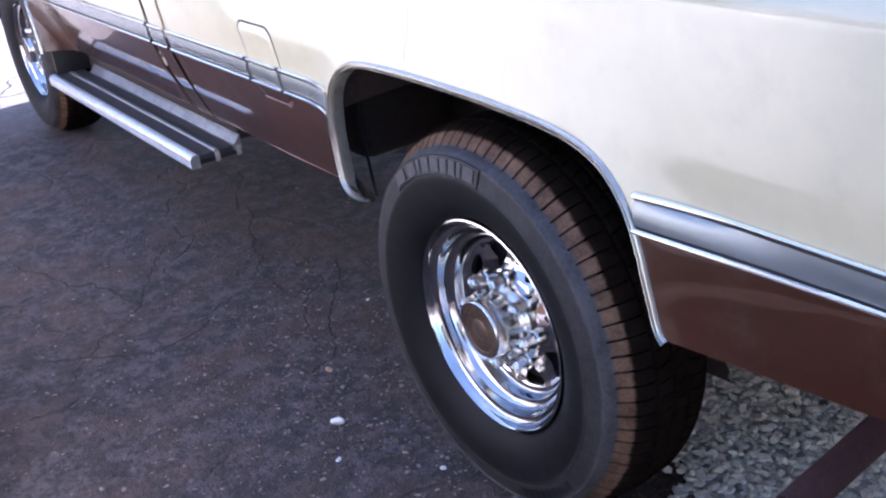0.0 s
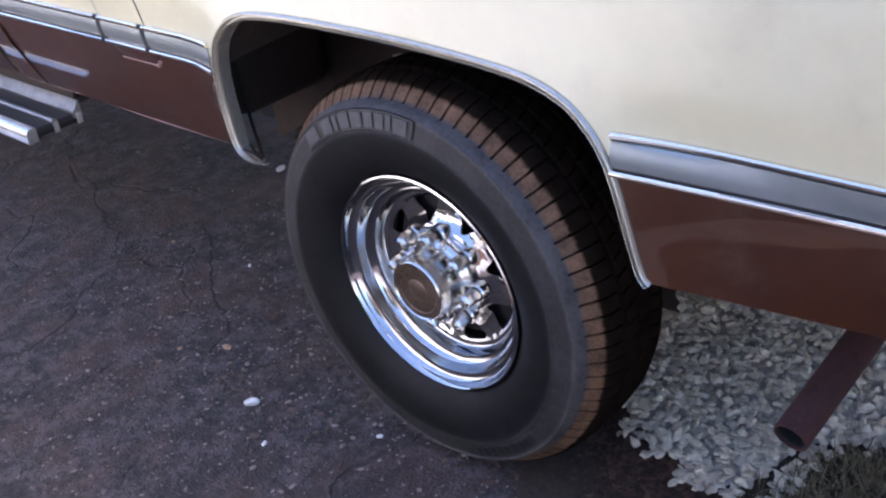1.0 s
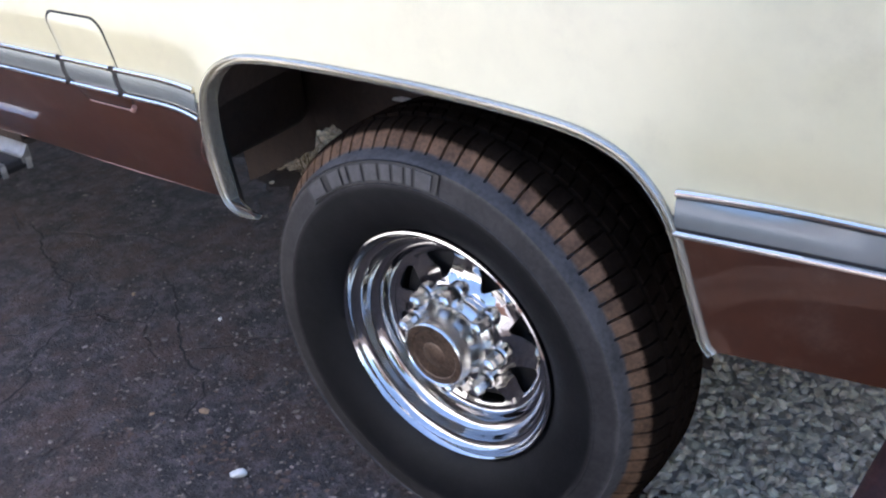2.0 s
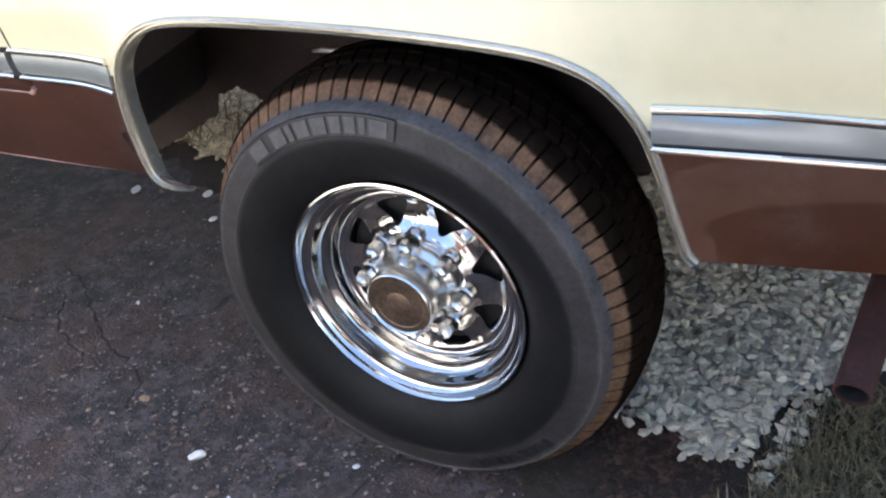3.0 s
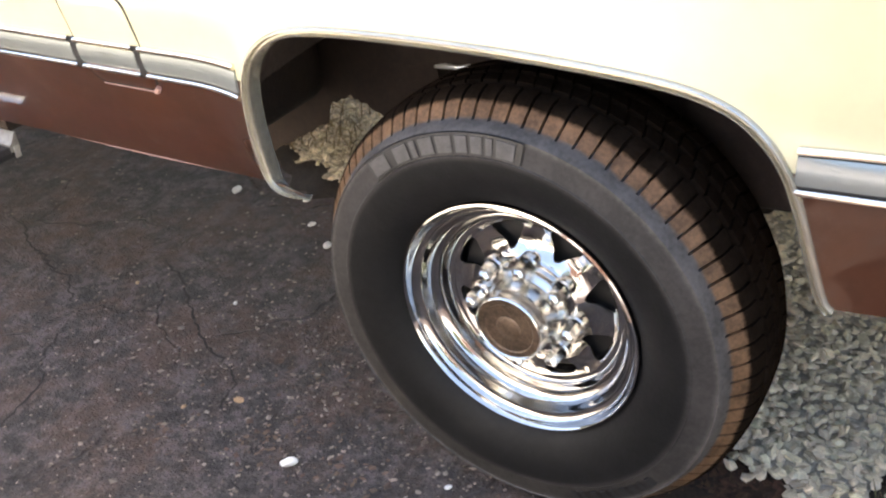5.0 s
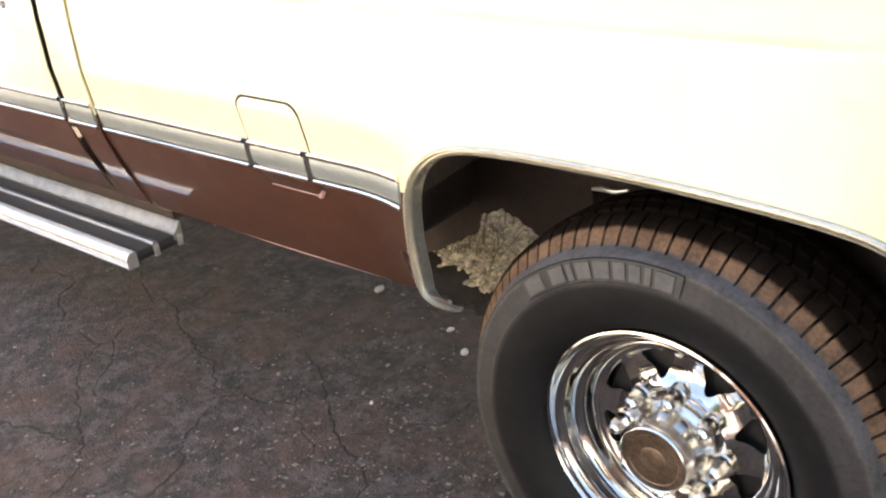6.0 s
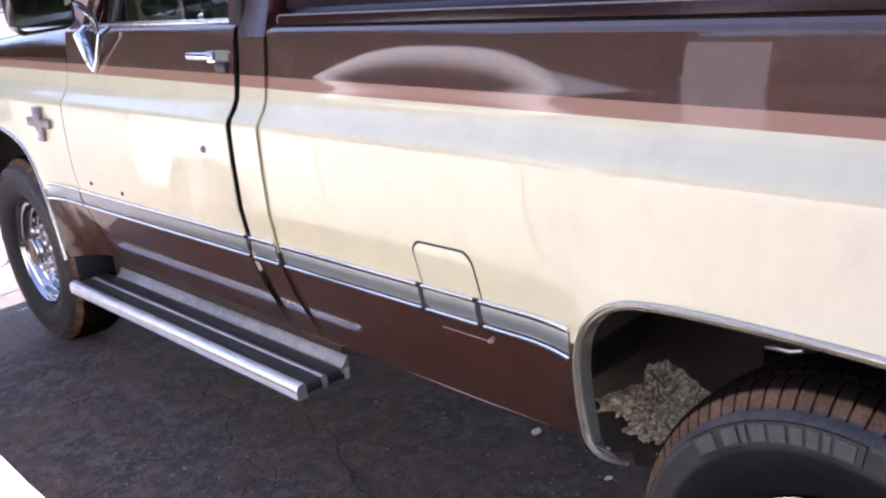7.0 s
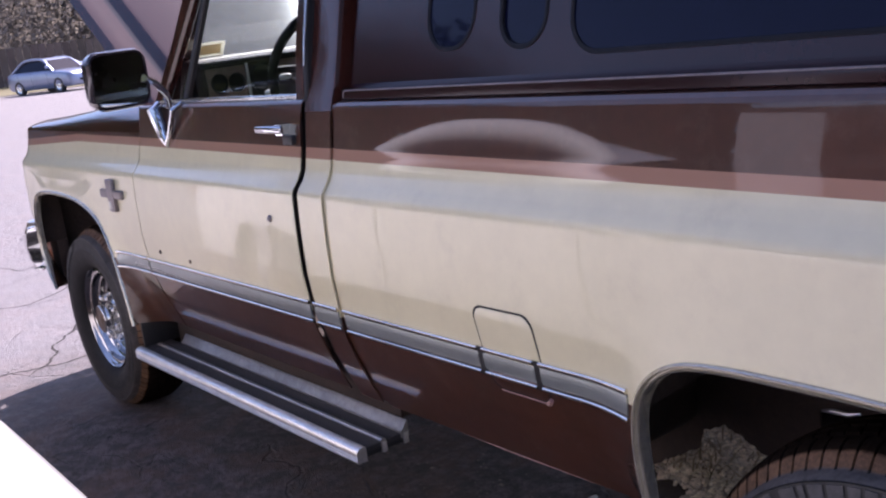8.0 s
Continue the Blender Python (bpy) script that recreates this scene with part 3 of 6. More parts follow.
for x in np.linspace(-0.47, 0.50, 60):
    low = 0.60 - 0.19 * smoothstep(-0.22, 0.0, x) + (rng.uniform(-0.014, 0.014) if x > 0.05 else 0.0)
    cols.append([(x, 0.41 + 0.015 * math.sin(5 * x), low + (0.88 - low) * q) for q in (0, 0.3, 0.7, 1.0)])
loft(bm, cols)
part("wheel_housing_wall", bm, UNDER, truck, "ragged dark inner wheel-house wall", thick=0.004)

bm = bmesh.new()
rng = random.Random(12)
rows = []
for z in np.linspace(0.74, 0.30, 60):
    torn = 0.317 + 0.041 * (1 - smoothstep(0.41, 0.515, z)) - 0.009 * (1 - smoothstep(0.0, 0.014, abs(z - 0.387))) + 0.012 * (1 - smoothstep(0.33, 0.37, z))
    edge_x = 0.49 if z > 0.516 else torn + rng.uniform(-0.003, 0.004)
    rows.append([(0.20 + (edge_x - 0.20) * q, 0.255 + 0.004 * math.sin(31 * z + 5 * q), z) for q in (0, 0.5, 0.9, 1.0)])
loft(bm, rows)
part("torn_liner", bm, UNDER, truck, "torn dark wheel-house liner behind the tyre", thick=0.002)

# an added dark sheet that gives the underbody its ragged outline ahead of the wheel
def hanging_sheet(y, low, top, label):
    bm = bmesh.new()
    rng = random.Random(9)
    cols = []
    for x, z in resample(low, 70):
        z += rng.uniform(-0.004, 0.004)
        cols.append([(x, y + 0.01 * math.sin(17 * x), z), (x, y, z + 0.4 * (top - z)), (x, y, top)])
    loft(bm, cols)
    part("underbody_outline", bm, UNDER, truck, label, thick=0.003)


hanging_sheet(0.45, [(-0.95, 0.275), (-0.845, 0.329), (-0.772, 0.366), (-0.700, 0.408), (-0.688, 0.450), (-0.660, 0.464), (-0.632, 0.478), (-0.592, 0.468), (-0.545, 0.455), (-0.495, 0.432), (-0.44, 0.412), (-0.385, 0.402)], 0.66, "dark sheet giving the underbody's ragged outline by the tank")

# ---- cab ----
bm = bmesh.new()
sheet(bm, lambda z: np.linspace(GAP_DOOR + 0.015 + 0.006 * (z < 0.695), GAP_BED - 0.011 - 0.008 * (z < 0.695), 6), rows_z(0.475, 1.235))
cab = part("cab_corner", bm, PAINT, truck, "tan and brown cab rear corner", thick=0.003)
bm = bmesh.new()
sheet(bm, lambda z: np.linspace(DOOR_FRONT + 0.004, GAP_DOOR - 0.013 - 0.008 * (z < 0.695), 56), rows_z(0.485, 1.235))
rows = [[(x, y, z) for x in np.linspace(DOOR_FRONT + 0.004, GAP_DOOR - 0.008, 12)] for y, z in ((prof(1.235), 1.235), (0.0590, 1.249), (0.0605, 1.2545), (0.0635, 1.2585), (0.069, 1.2615), (0.077, 1.263), (0.15, 1.262), (0.16, 1.20))]
loft(bm, rows)
door = part("door", bm, PAINT, truck, "tan driver's door with small dents", sharp=25, thick=0.003)
part("door_seam", block(GAP_DOOR - 0.012, GAP_DOOR + 0.014, 0.075, 0.11, 0.52, 1.26), SEAL, truck)
bm = bmesh.new()
loft(bm, [[(x, prof(z) + 0.018, z) for z in rows_z(0.496, 1.25)] for x in (GAP_DOOR - 0.030, GAP_DOOR + 0.030)])
part("door_weatherstrip", bm, SEAL, truck, thick=0.012)
bm = bmesh.new()
loft(bm, [[(x, prof(z) + 0.0075, z) for z in rows_z(0.478, 1.25)] for x in (GAP_BED - 0.028, GAP_BED + 0.02)])
part("cab_bed_gap", bm, PAINT, truck, thick=0.012)
bm = bmesh.new()
loft(bm, [[(x, prof(z) + 0.02, z) for z in rows_z(0.50, 1.22)] for x in (DOOR_FRONT - 0.01, DOOR_FRONT + 0.01)])
part("fender_seam", bm, SEAL, truck, thick=0.01)

fender = part("front_fender", flank_with_arch(NOSE, DOOR_FRONT - 0.003, LIP_F, 0.485, 0.016, 0.487, 1.175, 0.88, 0.82), PAINT, truck, "tan and brown front fender", sharp=25, thick=0.003)
part("wheel_arch_trim", lip_trim(LIP_F, 0.0085, 0.020), STEEL_TRIM, fender, "dull metal wheel opening trim")
# rounded fender top, rising a little towards the cowl
bm = bmesh.new()
rows = []
for x in np.linspace(NOSE, DOOR_FRONT - 0.003, 30):
    lift = 0.055 * smoothstep(-3.95, -2.7, x) - 0.030 * max(0.0, (-3.72 - x) / 0.38) ** 2
    y0 = flank_y(x, 1.175)
    arc = [(y0 + 0.075 * (1 - math.cos(a)) + 0.012 * math.sin(a), 1.175 + (0.035 + lift) * math.sin(a)) for a in (math.pi / 2 * k / 10 for k in range(11))]
    rows.append([(x, y, z) for y, z in arc] + [(x, y0 + 0.17, 1.205 + lift), (x, y0 + 0.19, 1.16 + lift)])
loft(bm, rows)
part("fender_top", bm, BROWN, truck, thick=0.003)
bm = bmesh.new()
loft(bm, [[(NOSE + 0.10 - 0.03 * math.sin(math.pi * min(1, max(0, (y - 0.2) / 0.5)) / 2), y, z) for y in np.linspace(0.20, 1.80, 24)] for z in (0.62, 0.75, 0.9, 1.05, 1.12, 1.14)])
part("grille_panel", bm, BLACK, truck, thick=0.02)
bm = bmesh.new()
pts = smooth_line([(-3.90, -0.008, 0.665), (-4.02, -0.012, 0.665), (-4.14, 0.03, 0.665), (-4.22, 0.2, 0.665), (-4.25, 0.5, 0.665), (-4.26, 1.0, 0.665), (-4.25, 1.5, 0.665), (-4.22, 1.8, 0.665), (-4.14, 1.97, 0.665), (-3.95, 2.0, 0.665)], 2)
rows = []
for i, p in enumerate(pts):
    a, b = Vector(pts[max(i - 1, 0)]), Vector(pts[min(i + 1, len(pts) - 1)])
    d = (b - a).normalized()
    out = Vector((0, 0, 1)).cross(d)
    out = -out if out.x > 0 or (abs(out.x) < 0.3 and out.y * (p[1] - 1) < 0) else out
    rows.append([Vector(p) + out * o + Vector((0, 0, h)) for o, h in ((-0.03, 0.09), (0.0, 0.095), (0.022, 0.06), (0.03, 0.0), (0.022, -0.06), (0.0, -0.095), (-0.03, -0.09))])
loft(bm, rows)
part("front_bumper", bm, CHROME, truck, "chrome front bumper", thick=0.004)

# far side, floor and bulkhead, to close the cab and the engine bay
for name, x0, x1, y0, y1, z0, z1, mat in (("cab_floor", DOOR_FRONT, GAP_BED - 0.02, 0.12, 1.9, 0.50, 0.56, UNDER), ("firewall", -2.68, -2.62, 0.10, 1.92, 0.5, 1.2, UNDER),
                                           ("cab_back", GAP_BED - 0.05, GAP_BED - 0.013, 0.09, 1.93, 0.5, 1.28, BROWN), ("inner_fender", -3.95, -2.7, 0.55, 0.60, 0.45, 1.15, UNDER),
                                           ("far_fender", -3.95, -2.63, 1.96, 2.01, 0.60, 1.2, BROWN), ("far_door", DOOR_FRONT, GAP_BED - 0.013, 1.95, 2.0, 0.48, 1.25, BROWN)):
    part(name, block(x0, x1, y0, y1, z0, z1, 0.008), mat, truck)
bm = bmesh.new()
loft(bm, [[(x, y, z) for x in np.linspace(-3.95, -2.72, 10)] for y, z in ((0.03, 0.96), (0.2, 0.99), (0.4, 0.99), (0.55, 0.9))])
part("front_wheel_housing", bm, UNDER, truck, thick=0.004)


def beam(pts, w, d, bevel=0.006):
    """A bar of section w (along the flank) by d (through it) along pts."""
    bm = bmesh.new()
    rows = []
    pts = [Vector(p) for p in pts]
    for i, p in enumerate(pts):
        t = (pts[min(i + 1, len(pts) - 1)] - pts[max(i - 1, 0)]).normalized()
        side = t.cross(Vector((0, 1, 0)))
        side = side.normalized() if side.length > 0.05 else Vector((1, 0, 0))
        n = side.cross(t).normalized()
        c = bevel
        rows.append([p + side * a + n * b for a, b in ((-w / 2 + c, -d / 2), (w / 2 - c, -d / 2), (w / 2, -d / 2 + c), (w / 2, d / 2 - c), (w / 2 - c, d / 2), (-w / 2 + c, d / 2), (-w / 2, d / 2 - c), (-w / 2, -d / 2 + c))])
    loft(bm, rows, closed=True, caps=True)
    return bm


# cab's upper body
bm = bmesh.new()
rows = []
for y, z in ((prof(1.235), 1.2345), (0.080, 1.30), (0.096, 1.36), (0.135, 1.52), (0.185, 1.70), (0.23, 1.79)):
    rows.append([(GAP_DOOR + 0.011, y + 0.02, z), (GAP_DOOR + 0.009, y, z), (GAP_BED - 0.03, y, z), (GAP_BED - 0.014, y + 0.004, z), (GAP_BED - 0.011, y + 0.03, z), (GAP_BED - 0.02, y + 0.12, z)])
loft(bm, rows)
part("rear_pillar", bm, BROWN, truck, thick=0.006)
part("rear_pillar_far", beam([(-1.47, 1.93, 1.24), (-1.47, 1.78, 1.78)], 0.12, 0.06), BROWN, truck)
part("windshield_pillar", beam([(-2.60, 0.15, 1.24), (-2.47, 0.17, 1.40), (-2.30, 0.20, 1.62), (-2.18, 0.24, 1.77)], 0.06, 0.06, 0.012), BROWN, truck)
part("windshield_pillar_far", beam([(-2.60, 1.86, 1.24), (-2.18, 1.76, 1.77)], 0.06, 0.06, 0.012), BROWN, truck)
bm = bmesh.new()
rows = []
for x, z in ((-2.24, 1.765), (-2.18, 1.80), (-1.9, 1.825), (-1.5, 1.815), (-1.41, 1.79), (-1.395, 1.75)):
    rows.append([(x, y, z - 0.05 * abs(y - 1.0) ** 4 / 0.41) for y in np.linspace(0.19, 1.81, 16)])
loft(bm, rows)
part("cab_roof", bm, BROWN, truck, thick=0.03)
part("door_window_frame", beam([(-1.575, 0.09, 1.255), (-1.575, 0.115, 1.40), (-1.58, 0.165, 1.60), (-1.60, 0.20, 1.735), (-1.66, 0.21, 1.755), (-2.1, 0.205, 1.75), (-2.19, 0.19, 1.70), (-2.40, 0.125, 1.40), (-2.52, 0.10, 1.255)], 0.05, 0.035, 0.008), BROWN, door)
part("drip_seal", beam([(-1.532, 0.08, 1.255), (-1.532, 0.10, 1.40), (-1.535, 0.15, 1.60), (-1.55, 0.19, 1.74)], 0.02, 0.03, 0.004), SEAL, door)
# highlight on the frame's rubber, drawn as a thin metal strip
part("seal_highlight", beam([(-1.524, 0.071, 1.345), (-1.524, 0.081, 1.40), (-1.527, 0.131, 1.60), (-1.542, 0.171, 1.74)], 0.006, 0.006, 0.002), CHROME_WORN, door, "thin bright strip for the highlight along the window frame")
part("vent_window_bar", beam([(-2.340, 0.108, 1.262), (-2.19, 0.168, 1.58), (-2.135, 0.19, 1.72)], 0.022, 0.02, 0.004), BLACK, door)
part("window_sill_trim", block(-2.50, -1.56, 0.082, 0.098, 1.262, 1.276, 0.004), CHROME_WORN, door)
bm = bmesh.new()
loft(bm, [[(-2.32, 0.118, 1.265), (-1.60, 0.118, 1.265)], [(-2.11, 0.195, 1.74), (-1.61, 0.195, 1.74)]])
pane = part("window_glass", bm, GLASS, door, thick=0.004)
pane.visible_shadow = False
bm = bmesh.new()
loft(bm, [[(-2.50, 0.115, 1.265), (-2.345, 0.115, 1.265)], [(-2.20, 0.187, 1.69), (-2.125, 0.187, 1.69)]])
pane = part("vent_glass", bm, GLASS, door, thick=0.004)
pane.visible_shadow = False
bm = bmesh.new()
loft(bm, [[(-2.62 + 0.04 * (y - 1) ** 2, y, 1.24), (-2.20 + 0.04 * (y - 1) ** 2, 0.93 * (y - 1) + 1, 1.77)] for y in np.linspace(0.16, 1.84, 12)])
pane = part("windshield", bm, WINDSHIELD, truck, thick=0.005)
pane.visible_shadow = False
bm = bmesh.new()
loft(bm, [[(-2.62 + 0.7925 * (z - 1.24) + 0.04 * (y - 1) ** 2 + 0.012, y, z) for y in (0.200, 0.260, 0.320)] for z in (1.391, 1.436)])
sticker = part("windshield_sticker", bm, STICKER, truck, "cream paper sticker inside the windshield", thick=0.001)
bm = bmesh.new()
loft(bm, [[(-2.62 + 0.7925 * (z - 1.24) + 0.04 * (y - 1) ** 2 + 0.0155, y, z) for y in (0.214, 0.260, 0.306)] for z in (1.399, 1.428)])
part("printed_field", bm, STICKER_TAN, sticker, "faded tan print", thick=0.001)
part("wiper_cowl", block(-2.80, -2.60, 0.12, 1.88, 1.19, 1.235, 0.015), BROWN, truck)

# dashboard, gauges, steering wheel
bm = bmesh.new()
section = [(-2.36, 1.08), (-2.36, 1.366), (-2.364, 1.376), (-2.372, 1.380), (-2.455, 1.386), (-2.475, 1.372), (-2.53, 1.28), (-2.56, 1.08)]
loft(bm, [[(x + 0.04 * (y - 1) ** 2 * (x < -2.38), y, z) for y in np.linspace(0.16, 1.84, 9)] for x, z in section + section[:1]])
dash = part("dashboard", bm, DASH, truck, "brown vinyl dashboard with round gauges")
# dash top painted pale for the sunlight falling on it
bm = bmesh.new()
loft(bm, [[(x + 0.04 * (y - 1) ** 2, y, z) for y in np.linspace(0.18, 1.82, 9)] for x, z in ((-2.400, 1.3825), (-2.404, 1.384), (-2.44, 1.3865), (-2.462, 1.388))])
part("sunlit_dash_top", bm, PALE_VINYL, dash, "dash top painted pale for sunlight", thick=0.002)
part("gauge_bezel", block(-2.365, -2.354, 0.196, 0.334, 1.235, 1.352, 0.005), BEZEL, dash, "tan gauge panel")
part("gauge_bezel", block(-2.365, -2.354, 0.46, 0.90, 1.30, 1.352, 0.005), BEZEL, dash, "tan gauge panel")
part("bezel_rib", block(-2.357, -2.349, 0.334, 0.344, 1.24, 1.357, 0.003), PALE_VINYL, dash)
part("dash_pad_edge", block(-2.366, -2.345, 0.18, 1.80, 1.358, 1.374, 0.006), BLACK, dash)
for y, z, r in ((0.234, 1.303, 0.028), (0.296, 1.299, 0.028), (0.398, 1.298, 0.050), (0.62, 1.298, 0.06)):
    bm = bmesh.new()
    c = (-2.354, y, z)
    rows = [[(c[0] + dx, c[1] + rr * math.cos(a), c[2] + 1.12 * rr * math.sin(a)) for a in (2 * math.pi * k / 28 for k in range(28))] for rr, dx in ((r, 0.0), (r, 0.009), (r * 0.88, 0.009), (r * 0.84, 0.002))]
    g = loft(bm, rows, closed=True)
    bm.faces.new(g[-1])
    part("gauge", bm, FRAME_BLACK, dash, "round black gauge")
sw = bmesh.new()
tilt = Matrix.Translation((-2.13, 0.506, 1.326)) @ Matrix.Rotation(radians(-62), 4, "Y")
rows = []
for i in range(49):
    a = 2 * math.pi * i / 48
    rows.append([tilt @ Vector(((0.195 + 0.015 * math.cos(b)) * math.cos(a), (0.195 + 0.015 * math.cos(b)) * math.sin(a), 0.015 * math.sin(b))) for b in (2 * math.pi * j / 10 for j in range(10))])
loft(sw, rows, closed=True)
for a in (radians(20), radians(160), radians(270)):
    tube(sw, [tilt @ Vector((0, 0, -0.02)), tilt @ Vector((0.19 * math.cos(a), 0.19 * math.sin(a), 0))], 0.012, 8)
tube(sw, [tilt @ Vector((0, 0, 0.02)), tilt @ Vector((0, 0, -0.22))], 0.03, 12)
part("steering_wheel", sw, FRAME_BLACK, truck, "black steering wheel")
for x, y, z in ((-2.146, 0.360, 1.302), (-2.266, 0.365, 1.2555)):
    bm = bmesh.new()
    tube(bm, [(x, y, z - 0.004), (x - 0.03, y + 0.10, z - 0.03)], 0.004, 8)
    lever = part("column_lever", bm, FRAME_BLACK, truck, "steering column lever with a white knob")
    bm = bmesh.new()
    along = Vector((0.49, 0.87, 0.03))
    tube(bm, [Vector((x, y, z)) + along * q for q in (-0.0195, -0.018, -0.013, -0.006, 0.006, 0.013, 0.018, 0.0195)], [0.002, 0.0055, 0.0085, 0.0098, 0.0098, 0.0085, 0.0055, 0.002], 14)
    part("knob", bm, KNOB, lever, "glossy white knob")
part("bench_seat", block(-1.95, -1.50, 0.20, 1.82, 0.85, 1.00, 0.04, 4), DASH, truck)
part("seat_back", block(-1.62, -1.48, 0.20, 1.82, 0.95, 1.26, 0.04, 4), DASH, truck)

# hood, propped up
hood_m = Matrix.Translation((-2.66, 0, 1.235)) @ Matrix.Rotation(radians(36), 4, "Y")
bm = bmesh.new()
ys = [0.13, 0.15, 0.19, 0.235, 0.25, 0.275, 0.29, 0.75, 1.0, 1.25, 1.71, 1.725, 1.75, 1.765, 1.81, 1.85, 1.87]
hs = [-0.03, 0.0, 0.004, 0.002, 0.004, 0.040, 0.043, 0.052, 0.055, 0.052, 0.043, 0.040, 0.004, 0.002, 0.004, 0.0, -0.03]
loft(bm, [[hood_m @ Vector((x, y, h * (1 - 0.3 * (x < -1.2)) - (0.03 if x in (0.0, -1.33) else 0))) for y, h in zip(ys, hs)] for x in (0.0, -0.03, -0.3, -0.6, -0.9, -1.2, -1.29, -1.33)])
part("hood", bm, HOOD, truck, "raised dark brown hood", thick=0.02)
bm = bmesh.new()
tube(bm, [(-2.72, 0.20, 1.20), (-2.86, 0.20, 1.33), (-3.02, 0.20, 1.46)], 0.012, 8)
part("hood_hinge", bm, BLACK, truck)
# closing panels added to keep sun from leaking into the arch and shadow
part("front_apron", block(-3.955, -3.88, 0.085, 1.94, 0.50, 1.06, 0.01), UNDER, truck)
part("fender_liner", block(-3.95, -3.835, 0.006, 0.10, 0.69, 0.90, 0.003), UNDER, truck)
part("lower_liner", block(-3.93, -3.825, 0.048, 0.10, 0.53, 0.69, 0.003), UNDER, truck)
part("bumper_gap_filler", block(-4.16, -3.94, 0.10, 1.90, 0.60, 0.64, 0.01), BLACK, truck)
part("engine", block(-3.75, -2.8, 0.7, 1.35, 0.5, 1.05, 0.05, 3), UNDERBODY, truck)

# ---- side mouldings ----
MOULD = [(0.6955, 0.7045, 0.0085, "lower_bead", BEAD_CHROME), (0.7045, 0.7085, 0.002, "lower_groove", SEAL), (0.7085, 0.7450, 0.005, "band", BRUSHED), (0.7450, 0.748, 0.003, "upper_groove", SEAL), (0.748, 0.7575, 0.0085, "upper_bead", BEAD_CHROME)]


def moulding(parent, x0, x1, lift=0.0):
    """A bright strip along the flank: a brushed band between two chrome beads and dark grooves."""
    xs = np.linspace(x0, x1, max(4, int((x1 - x0) / 0.012)))
    top = thing_part("side_moulding", parent, "bright metal side moulding with chrome beads")
    for z0, z1, h, name, mat in MOULD:
        bm = bmesh.new()
        rows = []
        for x in xs:
            sec = []
            for q, o in ((0.0, -0.001), (0.0, 0.6), (0.25, 0.95), (0.5, 1.0), (0.75, 0.95), (1.0, 0.6), (1.0, -0.001)):
                z = z0 + (z1 - z0) * q + lift
                sec.append((x, flank_y(x, z) - (o * h if o > 0 else 0.0), z))
            rows.append(sec)
        loft(bm, rows, closed=True, caps=True)
        part(name, bm, mat, top)


def thing_part(name, parent, label):
    ob = new(name)
    ob.parent = parent
    ob.location = -parent.location if parent.parent is None else (0, 0, 0)
    return tagged(ob, label)


moulding(truck, -2.895, DOOR_FRONT - 0.006)
moulding(truck, DOOR_FRONT + 0.006, GAP_DOOR - 0.011)
moulding(truck, GAP_DOOR + 0.012, GAP_BED - 0.014)
moulding(truck, GAP_BED + 0.014, -0.872)
moulding(truck, -0.856, -0.703)
moulding(truck, -0.687, -0.452)
moulding(truck, 0.440, TAIL, 0.007)
for x in (-0.864, -0.695):
    bm = bmesh.new()
    loft(bm, [[(x + a, flank_y(x, z) - b, z) for z in (0.695, 0.71, 0.73, 0.745, 0.7585)] for a, b in ((-0.0075, 0.0), (-0.0075, 0.004), (0.0075, 0.004), (0.0075, 0.0))])
    part("moulding_gap", bm, SEAL, truck)


# fuel door, standing in a dark seam
def fuel_outline(grow, n=10):
    x0, x1, z0, z1, r = -0.864 - grow, -0.694 + grow, 0.669 - grow, 0.846 + grow, 0.03
    pts = []
    for cx, cz, a0 in ((x1 - r, z1 - r, 0), (x0 + r, z1 - r, 90), (x0 + r, z0 + r, 180), (x1 - r, z0 + r, 270)):
        pts += [(cx + r * math.cos(radians(a0 + 90 * k / n)), cz + r * math.sin(radians(a0 + 90 * k / n))) for k in range(n + 1)]
    return [(x + (0.846 - z) * 0.10, z) for x, z in pts]


def fuel_panel(grow, rise):
    bm = bmesh.new()
    ring = fuel_outline(grow)
    rows = []
    cx, cz = np.mean(ring, axis=0)
    for s, o in ((1.0, 0.002), (1.0, -rise * 0.5), (0.97, -rise), (0.75, -rise), (0.5, -rise), (0.25, -rise), (0.02, -rise)):
        rows.append([(cx + (x - cx) * s, flank_y(cx + (x - cx) * s, cz + (z - cz) * s) + o, cz + (z - cz) * s) for x, z in ring])
    loft(bm, rows, closed=True)
    return bm


part("fuel_door_seam", fuel_panel(0.0043, 0.0008), SEAL, truck)
fuel = part("fuel_door", fuel_panel(0.0, 0.0026), PAINT, truck, "square fuel door across the side moulding")
bm = bmesh.new()
tube(bm, [(-0.688, 0.010, 0.667), (-0.680, 0.006, 0.670), (-0.674, 0.006, 0.678)], 0.005, 8)
part("fuel_door_catch", bm, PINK_EDGE, fuel, "pinkish finger catch")
# lit lower edge of the fuel door, drawn as a pinkish strip
bm = bmesh.new()
tube(bm, [(x, flank_y(x, 0.664) - 0.001, 0.664) for x in np.linspace(-0.83, -0.69, 8)], 0.0016, 6)
part("seam_highlight", bm, PINK_EDGE, fuel)

# door lock, handle, emblem, loose trim holes
bm = bmesh.new()
lathe(bm, [(0.003, -0.006), (0.007, -0.006), (0.009, -0.003), (0.0105, 0.004)], 20, (-1.682, prof(0.965), 0.965))
part("door_lock", bm, BADGE, door)
bm = block(-1.735, -1.60, prof(1.19) - 0.036, prof(1.19) - 0.020, 1.184, 1.204, 0.006, 3)
add_block(bm, -1.645, -1.61, prof(1.19) - 0.022, prof(1.19) + 0.004, 1.178, 1.206)
